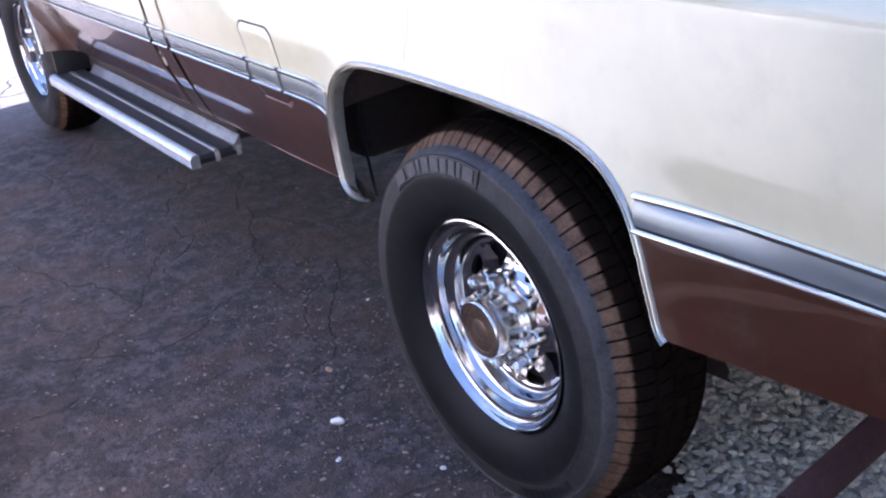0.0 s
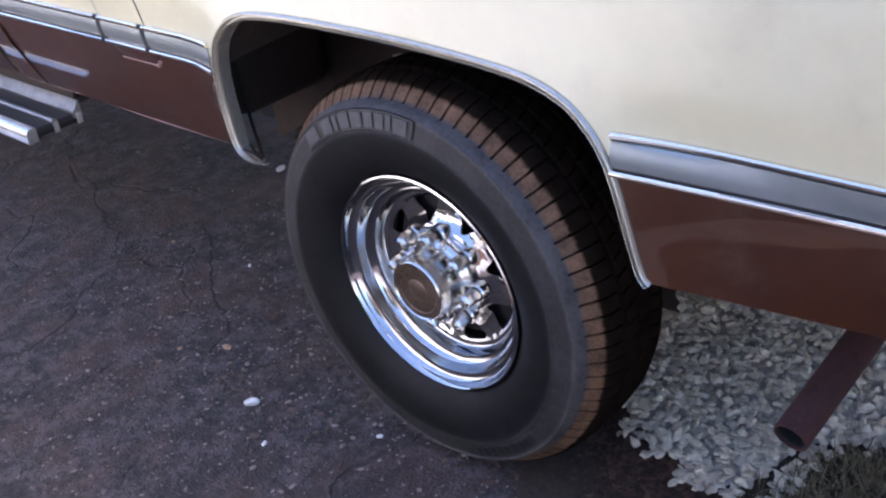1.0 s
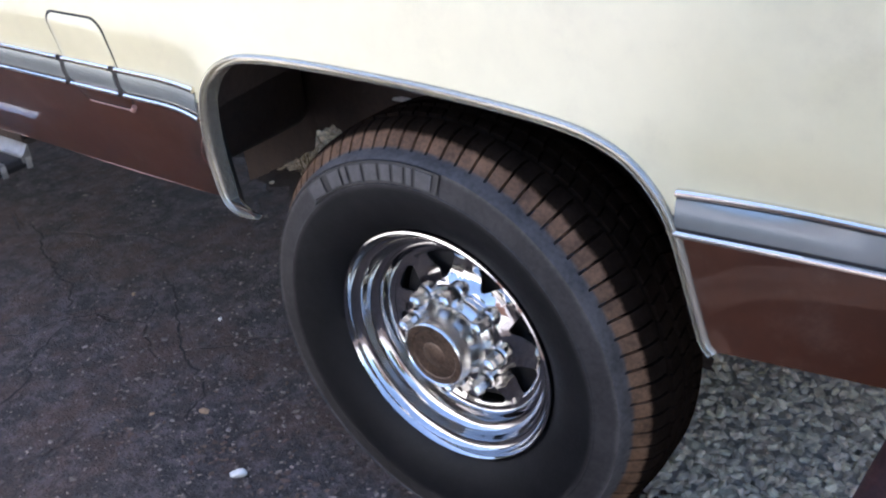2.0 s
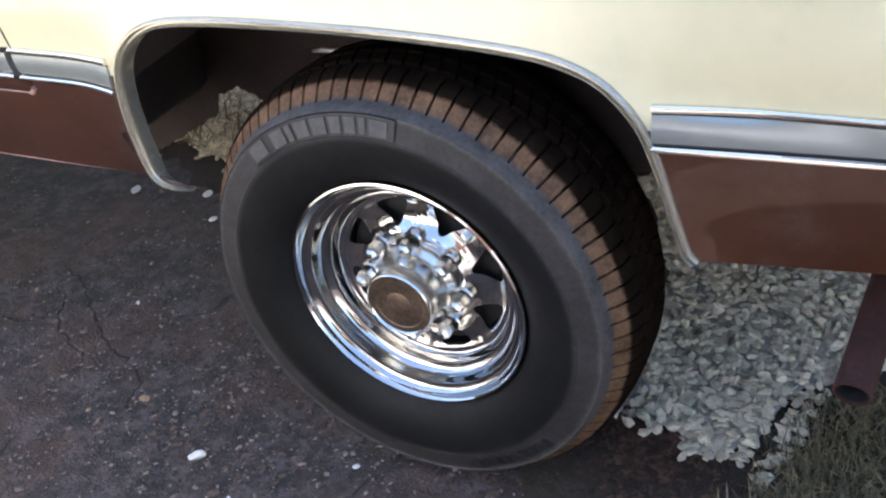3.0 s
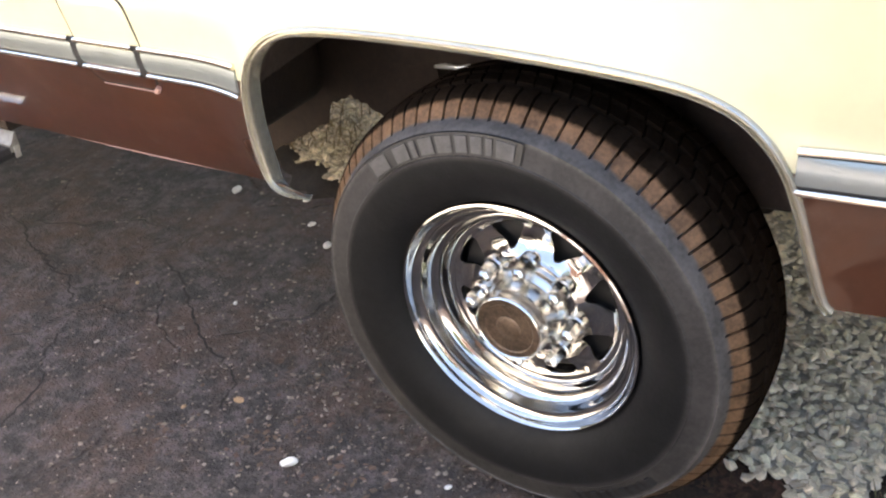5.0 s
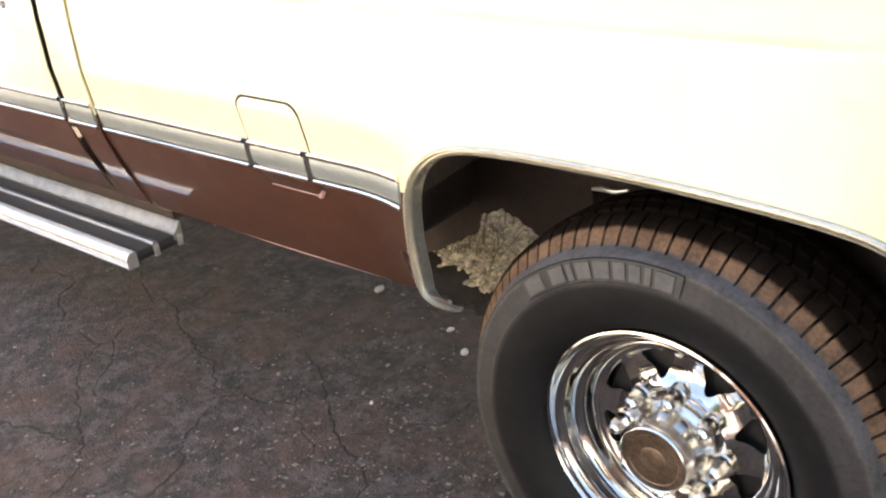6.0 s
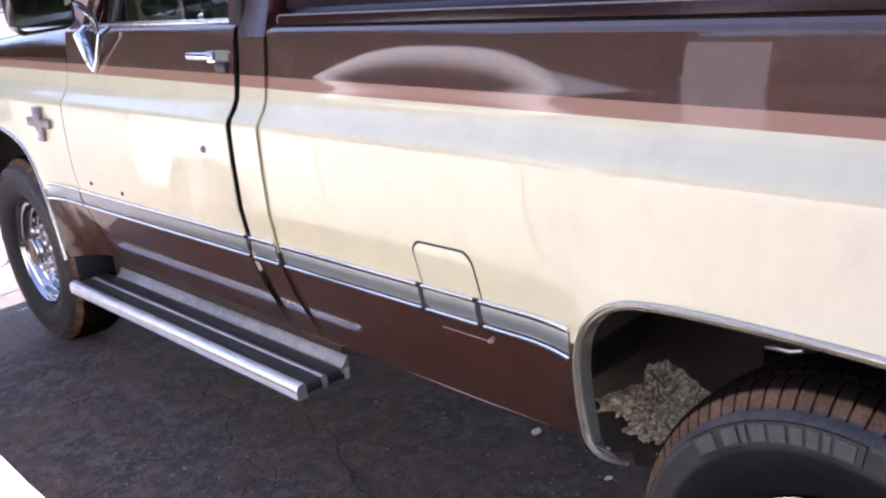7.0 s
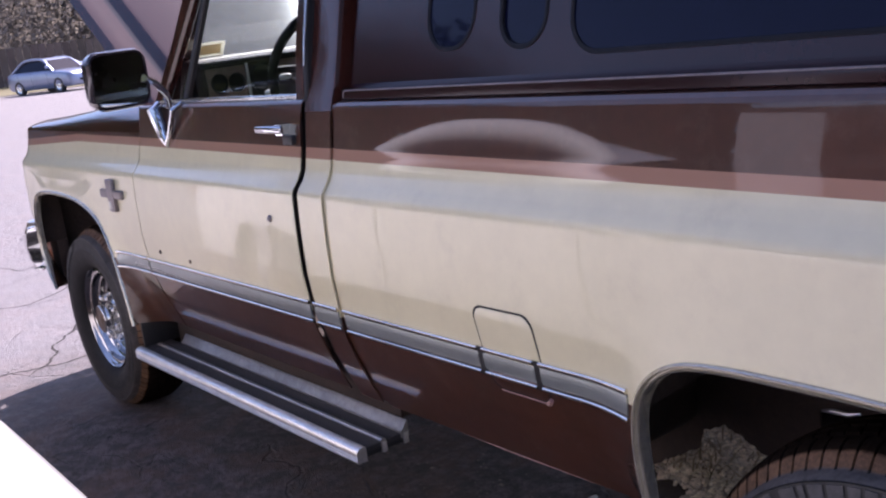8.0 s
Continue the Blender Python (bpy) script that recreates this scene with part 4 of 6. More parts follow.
part("door_handle", bm, CHROME, door, "chrome door handle")
bm = block(-1.625, -1.575, prof(1.17) - 0.014, prof(1.17) + 0.01, 1.152, 1.178, 0.004)
part("handle_button", bm, BLACK, door)
part("fender_badge", block(-2.93, -2.73, -0.022, -0.008, 0.952, 0.982, 0.004), BADGE, fender, "plain cross-shaped metal badge")
part("badge_bar", block(-2.855, -2.80, -0.0245, -0.008, 0.905, 1.02, 0.004), BADGE, fender)
# paler patch low on the badge's upright bar
part("badge_pale_patch", block(-2.848, -2.822, -0.0265, -0.02, 0.915, 0.942, 0.002), PALE_VINYL, fender, "pale patch on the badge")
for x, z in ((-2.50, 0.79), (-2.27, 0.782)):
    bm = bmesh.new()
    lathe(bm, [(0.001, -0.003), (0.006, -0.003), (0.007, 0.004)], 12, (x, flank_y(x, z), z))
    part("trim_screw", bm, RUST, door)

# ---- door mirror ----
mm = Matrix.Translation((-2.10, -0.185, 1.365)) @ Matrix.Rotation(radians(13), 4, "Z") @ Matrix.Rotation(radians(1), 4, "Y")
mirror = thing_part("door_mirror", truck, "large rectangular dark door mirror on chrome bracket")


def mirror_ring(w, h, r, x, n=6):
    pts = []
    for cx, cz, a0 in ((w - r, h - r, 0), (-w + r, h - r, 90), (-w + r, -h + r, 180), (w - r, -h + r, 270)):
        pts += [(x, cx + r * math.cos(radians(a0 + 90 * k / n)), cz + r * math.sin(radians(a0 + 90 * k / n))) for k in range(n + 1)]
    return [mm @ Vector(p) for p in pts]


bm = bmesh.new()
g = loft(bm, [mirror_ring(0.0828, 0.0691, 0.03, 0.012), mirror_ring(0.0900, 0.0768, 0.035, 0.014), mirror_ring(0.0936, 0.0806, 0.037, 0.006), mirror_ring(0.0900, 0.0768, 0.04, -0.025), mirror_ring(0.0630, 0.0528, 0.04, -0.045), mirror_ring(0.0270, 0.0240, 0.02, -0.05)], closed=True)
bm.faces.new(g[-1])
part("mirror_shell", bm, MIRROR_CASE, mirror, "dark glossy mirror case")
bm = bmesh.new()
g = loft(bm, [mirror_ring(0.0846, 0.0710, 0.031, 0.009), mirror_ring(0.0837, 0.0701, 0.03, 0.0115)], closed=True)
bm.faces.new(g[-1])
part("mirror_glass", bm, MIRROR, mirror)
bm = bmesh.new()
tube(bm, [(-2.10, -0.11, 1.36), (-2.20, -0.04, 1.34), (-2.30, 0.03, 1.30), (-2.33, 0.045, 1.262)], 0.010, 10)
tube(bm, [(-2.43, 0.055, 1.265), (-2.425, 0.03, 1.25), (-2.40, 0.038, 1.17), (-2.38, 0.042, 1.145), (-2.355, 0.038, 1.17), (-2.275, 0.03, 1.25), (-2.25, 0.055, 1.27)], [0.014, 0.022, 0.019, 0.016, 0.009, 0.008, 0.008], 10)
part("mirror_bracket", bm, CHROME, mirror, "V-shaped chrome mirror bracket")

# ---- running board ----
board = thing_part("running_board", truck, "aluminium running board with black ribbed treads")
RB0, RB1 = -2.96, -1.44
bm = bmesh.new()
extrude_x(bm, [(0.002, 0.328), (0.0, 0.331), (0.0, 0.335), (0.0025, 0.337), (0.0, 0.339), (0.0, 0.343), (0.0025, 0.345), (0.0, 0.347), (0.0, 0.353), (0.003, 0.362), (0.010, 0.368), (0.026, 0.37), (0.030, 0.366), (0.030, 0.328)], RB0, RB1)
part("outer_rail", bm, ALUMINIUM, board)
for y0, y1 in ((0.030, 0.078), (0.094, 0.142)):
    bm = bmesh.new()
    sec = [(y0, 0.35)]
    n = 8
    for k in range(n):
        a = y0 + (y1 - y0) * k / n
        w = (y1 - y0) / n
        sec += [(a + 0.1 * w, 0.362), (a + 0.3 * w, 0.3655), (a + 0.7 * w, 0.3655), (a + 0.9 * w, 0.362)]
    sec += [(y1, 0.35)]
    extrude_x(bm, sec, RB0, RB1 - 0.002)
    part("tread_strip", bm, TREAD_BLACK, board)
bm = bmesh.new()
extrude_x(bm, [(0.078, 0.35), (0.078, 0.367), (0.082, 0.371), (0.090, 0.371), (0.094, 0.367), (0.094, 0.35)], RB0, RB1)
part("centre_rib", bm, DULL_ALU, board)
bm = bmesh.new()
extrude_x(bm, [(0.142, 0.35), (0.142, 0.368), (0.150, 0.373), (0.163, 0.393), (0.167, 0.395), (0.168, 0.35)], RB0 + 0.10, RB1)
# kick plate in a darker grey than the outer rail
part("kick_plate", bm, DULL_ALU, board, "dull aluminium kick plate")
part("underside", block(RB0 + 0.01, RB1 - 0.012, 0.031, 0.167, 0.334, 0.349), BLACK, board)
for x in (-2.7, -2.1, -1.66):
    part("bracket", block(x - 0.02, x + 0.02, 0.06, 0.62, 0.313, 0.333, 0.004), UNDERBODY, board)
for y in (0.080, 0.150):
    part("end_tab", block(RB1 - 0.004, RB1 + 0.002, y, y + 0.014, 0.333, 0.363, 0.001), ALUMINIUM, board)
# dark panel added to close off the lit ground under the cab
part("lit_gap_cover", block(RB0 + 0.02, RB1 - 0.03, 0.170, 0.178, 0.345, 0.505, 0.002), UNDER, board)
part("front_bracket_plate", block(RB0 + 0.02, RB0 + 0.03, 0.03, 0.17, 0.368, 0.468, 0.003), BLACK, board)

# ---- wheels ----
TYRE = [(0.203, 0.020), (0.210, 0.006), (0.220, -0.006), (0.240, -0.020), (0.262, -0.029), (0.285, -0.033), (0.3025, -0.034), (0.3040, -0.0325), (0.3395, -0.026), (0.3405, -0.0285), (0.344, -0.023), (0.347, -0.015), (0.349, -0.009)]
TREAD = [(0.3505, -0.005), (0.357, 0.001), (0.366, 0.01), (0.374, 0.021), (0.378, 0.032), (0.3805, 0.0524), (0.374, 0.0548), (0.374, 0.0632), (0.3815, 0.0656), (0.3825, 0.0932), (0.375, 0.0956), (0.375, 0.104), (0.3825, 0.1064), (0.3815, 0.134),
         (0.374, 0.1364), (0.374, 0.1448), (0.3805, 0.1472), (0.379, 0.17), (0.372, 0.194), (0.364, 0.2084)]
TREAD = [(r, y if y < 0.03 else 0.03 + (y - 0.03) * 0.86) for r, y in TREAD]
INNER = [(0.355, 0.190), (0.33, 0.206), (0.29, 0.212), (0.25, 0.203), (0.215, 0.175)]


def tyre_mesh():
    bm = bmesh.new()
    pitch, rows = 83, []
    for r, y in TYRE + TREAD + INNER:
        row = []
        slotted = (r, y) in TREAD
        for k in range(pitch):
            for f, slot in ((0.0, 1), (0.11, 1), (0.14, 0), (0.97, 0)):
                skew = 0.35 * math.sin((y - 0.09) * 60) * (1 if 0.05 < y < 0.15 else 0)
                a = 2 * math.pi * (k + f + skew) / pitch
                rr = r - ((0.0085 if y < 0.03 else 0.005) if slotted and slot else 0.0)
                z = rr * math.sin(a)
                row.append((rr * math.cos(a), y + (0.005 if slotted and slot and y < 0.02 else 0), max(z, -0.374)))
        rows.append(row)
    loft(bm, rows, closed=True)
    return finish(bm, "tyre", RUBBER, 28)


def sector_disc():
    """The wheel's disc with eight rounded triangular holes, each with a turned-in edge."""
    bm = bmesh.new()
    r_in, r_out, half = 0.090, 0.1495, math.pi / 8

    def dish(r):
        return 0.050 + 0.018 * smoothstep(0.084, 0.116, r) - 0.006 * smoothstep(0.140, 0.150, r)

    n = 32
    for s in range(8):
        a0 = radians(17) + s * math.pi / 4
        tri = [(0.092, 0.0), (0.1445, 0.037), (0.1445, -0.037)]
        hole = smooth_line([((tri[0][0] + tri[1][0]) / 2, 0.018), tri[1], (0.1445, 0.0), tri[2], ((tri[0][0] + tri[2][0]) / 2, -0.018), tri[0], ((tri[0][0] + tri[1][0]) / 2, 0.018)], 3)
        hole = resample(hole, n + 1)[:-1]
        c = hole.mean(axis=0)
        inner, outer = [], []
        for r, t in hole:
            ang = t / r
            dr, da = r - c[0], ang
            k = 1e9
            if dr > 1e-6:
                k = min(k, (r_out - c[0]) / dr)
            if dr < -1e-6:
                k = min(k, (r_in - c[0]) / dr)
            if abs(da) > 1e-6:
                k = min(k, half / abs(da))
            inner.append((r, ang))
            outer.append((c[0] + dr * k, da * k))
        corner = [(r_in, -half), (r_in, half), (r_out, half), (r_out, -half)]
        for q in corner:
            j = min(range(n), key=lambda i: ((outer[i][0] - q[0]) / 0.074) ** 2 + ((outer[i][1] - q[1]) / 0.78) ** 2)
            outer[j] = q
        rows = []
        for w in (0.0, 0.12, 0.4, 0.7, 1.0):
            rows.append([(a[0] + (b[0] - a[0]) * w, a[1] + (b[1] - a[1]) * w) for a, b in zip(inner, outer)])
        pts = [[(r * math.cos(a0 + a), dish(r) + 0.0045, r * math.sin(a0 + a)) for r, a in rows[0]]]
        pts += [[(r * math.cos(a0 + a), dish(r), r * math.sin(a0 + a)) for r, a in row] for i, row in enumerate(rows)]
        loft(bm, pts, closed=True)
    lathe(bm, [(0.090, dish(0.090)), (0.087, 0.0485), (0.080, 0.047), (0.06, 0.047), (0.03, 0.047)], 96)
    return finish(bm, "wheel_disc", WHEEL_CHROME, 28)


def make_wheel(name, x, z, y):
    w = new(name)
    w.parent = truck
    w.location = Vector((x, y, z)) - truck.location
    tagged(w, "chrome eight-lug steel wheel with dusty black tyre")

    def piece(nm, me, label="", parent=w):
        ob = new(nm, me)
        ob.parent = parent
        return tagged(ob, label)

    ty = piece("tyre", tyre_mesh(), "dusty black tyre with brown tread")
    bm = bmesh.new()
    lathe(bm, [(0.200, 0.03), (0.2085, 0.012), (0.2115, 0.0), (0.2105, -0.005), (0.2075, -0.0065), (0.2045, -0.003), (0.2030, 0.003), (0.1995, 0.010), (0.1945, 0.015), (0.1915, 0.0155), (0.1895, 0.0135), (0.1870, 0.0140), (0.1855, 0.018),
               (0.1835, 0.026), (0.1800, 0.034), (0.1750, 0.040), (0.1700, 0.0425), (0.1675, 0.0410), (0.1650, 0.0410), (0.1630, 0.0450), (0.1610, 0.054), (0.1580, 0.0605), (0.1530, 0.0635), (0.1485, 0.0625), (0.1475, 0.072), (0.150, 0.19)], 112)
    piece("rim", finish(bm, "rim", WHEEL_CHROME, 50), "stepped chrome rim")
    piece("wheel_disc", sector_disc(), "chrome disc with triangular holes")
    bm = bmesh.new()
    lathe(bm, [(0.072, 0.046), (0.070, 0.040), (0.064, 0.036), (0.0600, 0.032), (0.0590, 0.024), (0.0590, 0.004), (0.0600, 0.002), (0.0600, -0.004), (0.0585, -0.006), (0.0585, -0.019), (0.0575, -0.023), (0.0555, -0.0245), (0.0535, -0.0215)], 64)
    hub = piece("hub_cap", finish(bm, "hub_cap", LUG_CHROME, 40), "chrome hub barrel")
    bm = bmesh.new()
    g = lathe(bm, [(0.0538, -0.0220), (0.045, -0.0222), (0.043, -0.0205), (0.022, -0.0205), (0.02, -0.0222), (0.004, -0.0224)], 48, cap_end=True)
    piece("cap_face", finish(bm, "cap_face", CAP_FACE, 40), "tarnished brown cap face", hub)
    for k in range(8):
        a = radians(17 + 22.5) + k * math.pi / 4
        c = (0.0865 * math.cos(a), 0, 0.0865 * math.sin(a))
        bm = bmesh.new()
        lathe(bm, [(0.0170, 0.052), (0.0170, 0.038), (0.0150, 0.035)], 18, c)
        lathe(bm, [(0.0132, 0.042), (0.0132, 0.014), (0.0122, 0.009), (0.0085, 0.004), (0.005, 0.0015), (0.001, 0.001)], 6, c)
        piece("lug_nut", finish(bm, "lug_nut", LUG_CHROME, 30))
    bm = bmesh.new()
    lathe(bm, [(0.02, 0.088), (0.140, 0.088), (0.1465, 0.096), (0.1465, 0.17), (0.02, 0.18)], 48)
    piece("brake_drum", finish(bm, "brake_drum", SEAL, 40))
    # moulded panel with raised bars where the maker's lettering stands
    c0 = math.radians(90)
    bm = bmesh.new()
    rows = []
    for r, y in ((0.3055, -0.0325), (0.3065, -0.0350), (0.3385, -0.0300), (0.3395, -0.0265)):
        rows.append([(r * math.cos(c0 + b), y, r * math.sin(c0 + b)) for b in np.linspace(-0.175, 0.725, 44)])
    loft(bm, rows)
    pl = piece("sidewall_panel", finish(bm, "sidewall_panel", PATCH, 30), "black moulded panel", ty)
    for b0, b1 in ((0.70, 0.585), (0.530, 0.440), (0.420, 0.386), (0.364, 0.284), (0.264, 0.180), (0.160, 0.098), (0.078, 0.020), (0.000, -0.032), (-0.052, -0.142)):
        bm = bmesh.new()
        rows = []
        for r, y in ((0.3095, -0.0335), (0.3100, -0.0364), (0.3345, -0.0325), (0.3350, -0.0295)):
            rows.append([(r * math.cos(c0 + q), y, r * math.sin(c0 + q)) for q in np.linspace(b0, b1, 5)])
        loft(bm, rows)
        piece("raised_bar", finish(bm, "raised_bar", LETTER, 30), "", ty)
    # a second, unreadable run of small raised marks lower on the sidewall
    for k in range(9):
        bm = bmesh.new()
        rows = []
        b = radians(-42 - 3.6 * k)
        for r, y in ((0.3125, -0.0318), (0.3130, -0.0338), (0.3300, -0.0308), (0.3305, -0.0285)):
            rows.append([(r * math.cos(b + q), y, r * math.sin(b + q)) for q in np.linspace(-0.016, 0.020 - 0.012 * (k % 3 == 1), 4)])
        loft(bm, rows)
        piece("raised_mark", finish(bm, "raised_mark", PATCH, 30), "", ty)
    return w


rear = make_wheel("rear_wheel", 0.018, 0.374, 0.006)
front = copy_thing(rear, Matrix.Translation(Vector((-3.395, 0.055, 0.404)) - truck.location) @ Matrix.Rotation(radians(-35), 4, "Y"))
front.name = "front_wheel"
for x in (0.018, -3.395):
    bm = bmesh.new()
    lathe(bm, [(0.2, -0.21), (0.24, -0.205), (0.34, -0.20), (0.385, -0.17), (0.385, -0.03), (0.34, 0.0), (0.22, 0.0), (0.19, -0.05), (0.02, -0.06)], 48, (x, 2.0, 0.38))
    part("far_wheel", bm, RUBBER, truck)

# ---- underneath ----
for y in (0.60, 1.36):
    part("frame_rail", block(-4.0, TAIL - 0.05, y, y + 0.07, 0.435, 0.62, 0.01), UNDERBODY, truck)
bm = bmesh.new()
tube(bm, [(0.018, 0.15, 0.375), (0.018, 1.85, 0.375)], 0.045, 16)
part("rear_axle", bm, UNDERBODY, truck)
bm = bmesh.new()
lathe(bm, [(0.02, -0.16), (0.10, -0.13), (0.15, 0.0), (0.10, 0.13), (0.02, 0.16)], 24, (0.018, 1.0, 0.375))
part("differential", bm, UNDERBODY, truck)
for k in range(4):
    s = 0.68 - 0.14 * k
    bm = bmesh.new()
    xs = np.linspace(-s, s * 0.95, 16)
    rows = [[(0.018 + x, y, 0.325 - 0.012 * k + 0.16 * (x / 0.68) ** 2 + dz) for y, dz in ((0.61, 0), (0.67, 0), (0.67, 0.009), (0.61, 0.009))] for x in xs]
    loft(bm, rows, closed=True, caps=True)
    part("leaf_spring", bm, UNDERBODY, truck)
# two panels added to hide the bright ground beyond the bed
part("far_ground_cover", block(-1.2, 1.1, 1.02, 1.10, 0.52, 0.80, 0.01), UNDERBODY, truck)
part("rail_gap_cover", block(-1.3, TAIL - 0.05, 0.60, 0.66, 0.615, 0.805, 0.008), UNDER, truck)
part("fuel_tank", block(-1.55, -0.66, 0.16, 0.44, 0.485, 0.66, 0.04, 3), UNDER, truck, "dirty steel side fuel tank")
bm = bmesh.new()
tube(bm, [(-0.60, 0.13, 0.72), (-0.595, 0.13, 0.6), (-0.59, 0.135, 0.5), (-0.588, 0.14, 0.43)], 0.004, 8)
part("hanging_hose", bm, SEAL, truck)
# sunlit ground showing through a gap, drawn as a bright strip
bm = bmesh.new()
tube(bm, [(-0.262, 0.268, 0.664), (-0.24, 0.264, 0.669), (-0.21, 0.262, 0.670), (-0.188, 0.266, 0.675)], [0.003, 0.005, 0.004, 0.003], 8)
part("sunlit_gap_strip", bm, ALUMINIUM, truck, "small bright strip for sunlit ground behind the wheel arch")
bm = bmesh.new()
tube(bm, [(-0.22, 0.40, 0.75), (0.02, 0.44, 0.36)], 0.028, 12)
part("shock_absorber", bm, UNDERBODY, truck)
bm = bmesh.new()
d = Vector((0.016, 0.187, 0.06)).normalized()
p0 = Vector((0.692, 0.012, 0.351))
path = [p0, p0 + d * 0.15, p0 + d * 0.3, p0 + d * 0.42 + Vector((-0.03, 0, 0.0)), p0 + Vector((-0.18, 0.5, 0.12)), p0 + Vector((-0.5, 0.52, 0.13))]
tube(bm, smooth_line([tuple(p) for p in path], 2), 0.0255, 20, caps=False)
part("tail_pipe", bm, RUST, truck, "rusty side-exit tail pipe", thick=0.003)
# black inner sleeve along the pipe's first stretch
bm = bmesh.new()
tube(bm, [tuple(p0 + d * 0.004), tuple(p0 + d * 0.1), tuple(p0 + d * 0.25)], 0.0215, 20, caps=False)
part("pipe_lining", bm, SEAL, truck, "black inside of the tail pipe", thick=0.001)

# ==== camper shell ====
camper = thing("camper_shell", 0.0, 1.0, 1.255, "dark brown camper shell with tinted windows on the bed rails", "camper shell")


def shell_y(z):
    return 0.108 + 0.26 * (z - 1.29)


def capsule(x0, x1, z0, z1, r, n=8):
    pts = []
    for cx, cz, a0 in ((x1 - r, z1 - r, 0), (x0 + r, z1 - r, 90), (x0 + r, z0 + r, 180), (x1 - r, z0 + r, 270)):
        pts += [(cx + r * math.cos(radians(a0 + 90 * k / n)), cz + r * math.sin(radians(a0 + 90 * k / n))) for k in range(n + 1)]
    return pts


C0, C1, CTOP = GAP_BED + 0.02, TAIL, 1.92
SPECS = [(-1.085, -0.93, 1.352, 1.74, 0.07), (-0.845, -0.715, 1.345, 1.74, 0.06), (-0.645, 0.55, 1.325, 1.74, 0.07)]
HOLES = [capsule(*s) for s in SPECS]
bm = bmesh.new()
edges = []
for loop in [[(C0, 1.29), (C1, 1.29), (C1, CTOP), (C0, CTOP)]] + HOLES:
    vs = [bm.verts.new((x, shell_y(z), z)) for x, z in loop]
    edges += [bm.edges.new((a, b)) for a, b in zip(vs, vs[1:] + vs[:1])]
bmesh.ops.triangle_fill(bm, use_beauty=True, use_dissolve=False, edges=edges)
part("side_wall", bm, SHELL, camper, sharp=1, thick=0.018)
for spec, loop in zip(SPECS, HOLES):
    bm = bmesh.new()
    rows = []
    for grow, out in ((0.005, 0.001), (0.004, -0.002), (0.0, -0.0025), (-0.004, -0.001), (-0.005, 0.016)):
        x0, x1, z0, z1, r = spec
        rows.append([(x, shell_y(z) + out, z) for x, z in capsule(x0 - grow, x1 + grow, z0 - grow, z1 + grow, r + grow)])
    loft(bm, rows, closed=True)
    fr = part("window_frame", bm, FRAME_BLACK, camper)
    bm = bmesh.new()
    bm.faces.new([bm.verts.new((x, shell_y(z) + 0.006, z)) for x, z in loop])
    part("pane", bm, DARK_GLASS, fr, "dark tinted pane", thick=0.004)
bm = bmesh.new()
extrude_x(bm, [(0.078, 1.257), (0.075, 1.260), (0.0765, 1.2745), (0.0775, 1.279), (0.081, 1.282), (0.086, 1.2832), (0.102, 1.2862), (0.112, 1.2945), (0.13, 1.30), (0.13, 1.257)], C0 + 0.01, C1)
part("base_flange", bm, SHELL, camper, "rounded base flange of the shell")
# highlight on the flange's rounded edge, drawn as a thin metal strip
bm = bmesh.new()
tube(bm, smooth_line([(C0 + 0.009, 0.0755, 1.262), (C0 + 0.009, 0.0755, 1.274), (C0 + 0.016, 0.077, 1.2795), (C0 + 0.03, 0.0775, 1.2800), (C1, 0.0775, 1.2800)], 2), 0.0018, 8)
part("flange_highlight", bm, BADGE, camper, "thin strip for the highlight along the flange edge")
part("foam_gasket", block(C0 + 0.012, C1, 0.088, 0.14, 1.249, 1.2575), SEAL, camper)
part("shell_front", block(C0 - 0.012, C0 + 0.002, 0.28, 1.88, 1.29, 1.90, 0.004), SHELL, camper)
part("shell_back", block(C1 - 0.01, C1 + 0.01, 0.28, 1.88, 1.26, 1.90, 0.004), SHELL, camper)
part("far_wall", block(C0, C1, 1.86, 1.885, 1.25, 1.91, 0.004), SHELL, camper)
bm = bmesh.new()
loft(bm, [[(x, y, CTOP + 0.04 - 0.05 * abs((y - 1.0) / 0.8) ** 4) for y in np.linspace(0.26, 1.80, 14)] for x in (C0, -0.5, 0.3, C1)])
part("shell_roof", bm, SHELL, camper, thick=0.02)

# ==== cars ====
def add_part(name, bm, mat, parent, label="", sharp=35, thick=0.0):
    """One mesh object in its parent's own coordinates."""
    ob = new(name, finish(bm, name, mat, sharp))
    ob.parent = parent
    if thick:
        md = ob.modifiers.new("thickness", "SOLIDIFY")
        md.thickness, md.offset = thick, -1
    return tagged(ob, label)


SEDAN_ROOF = [(-1.18, 0.92), (-1.75, 1.36), (-2.05, 1.47), (-2.6, 1.49), (-3.0, 1.48), (-3.3, 1.42), (-3.95, 0.98)]
COUPE_ROOF = [(-1.28, 0.95), (-1.62, 1.24), (-1.86, 1.335), (-2.15, 1.365), (-2.5, 1.36), (-2.8, 1.30), (-3.35, 1.0)]


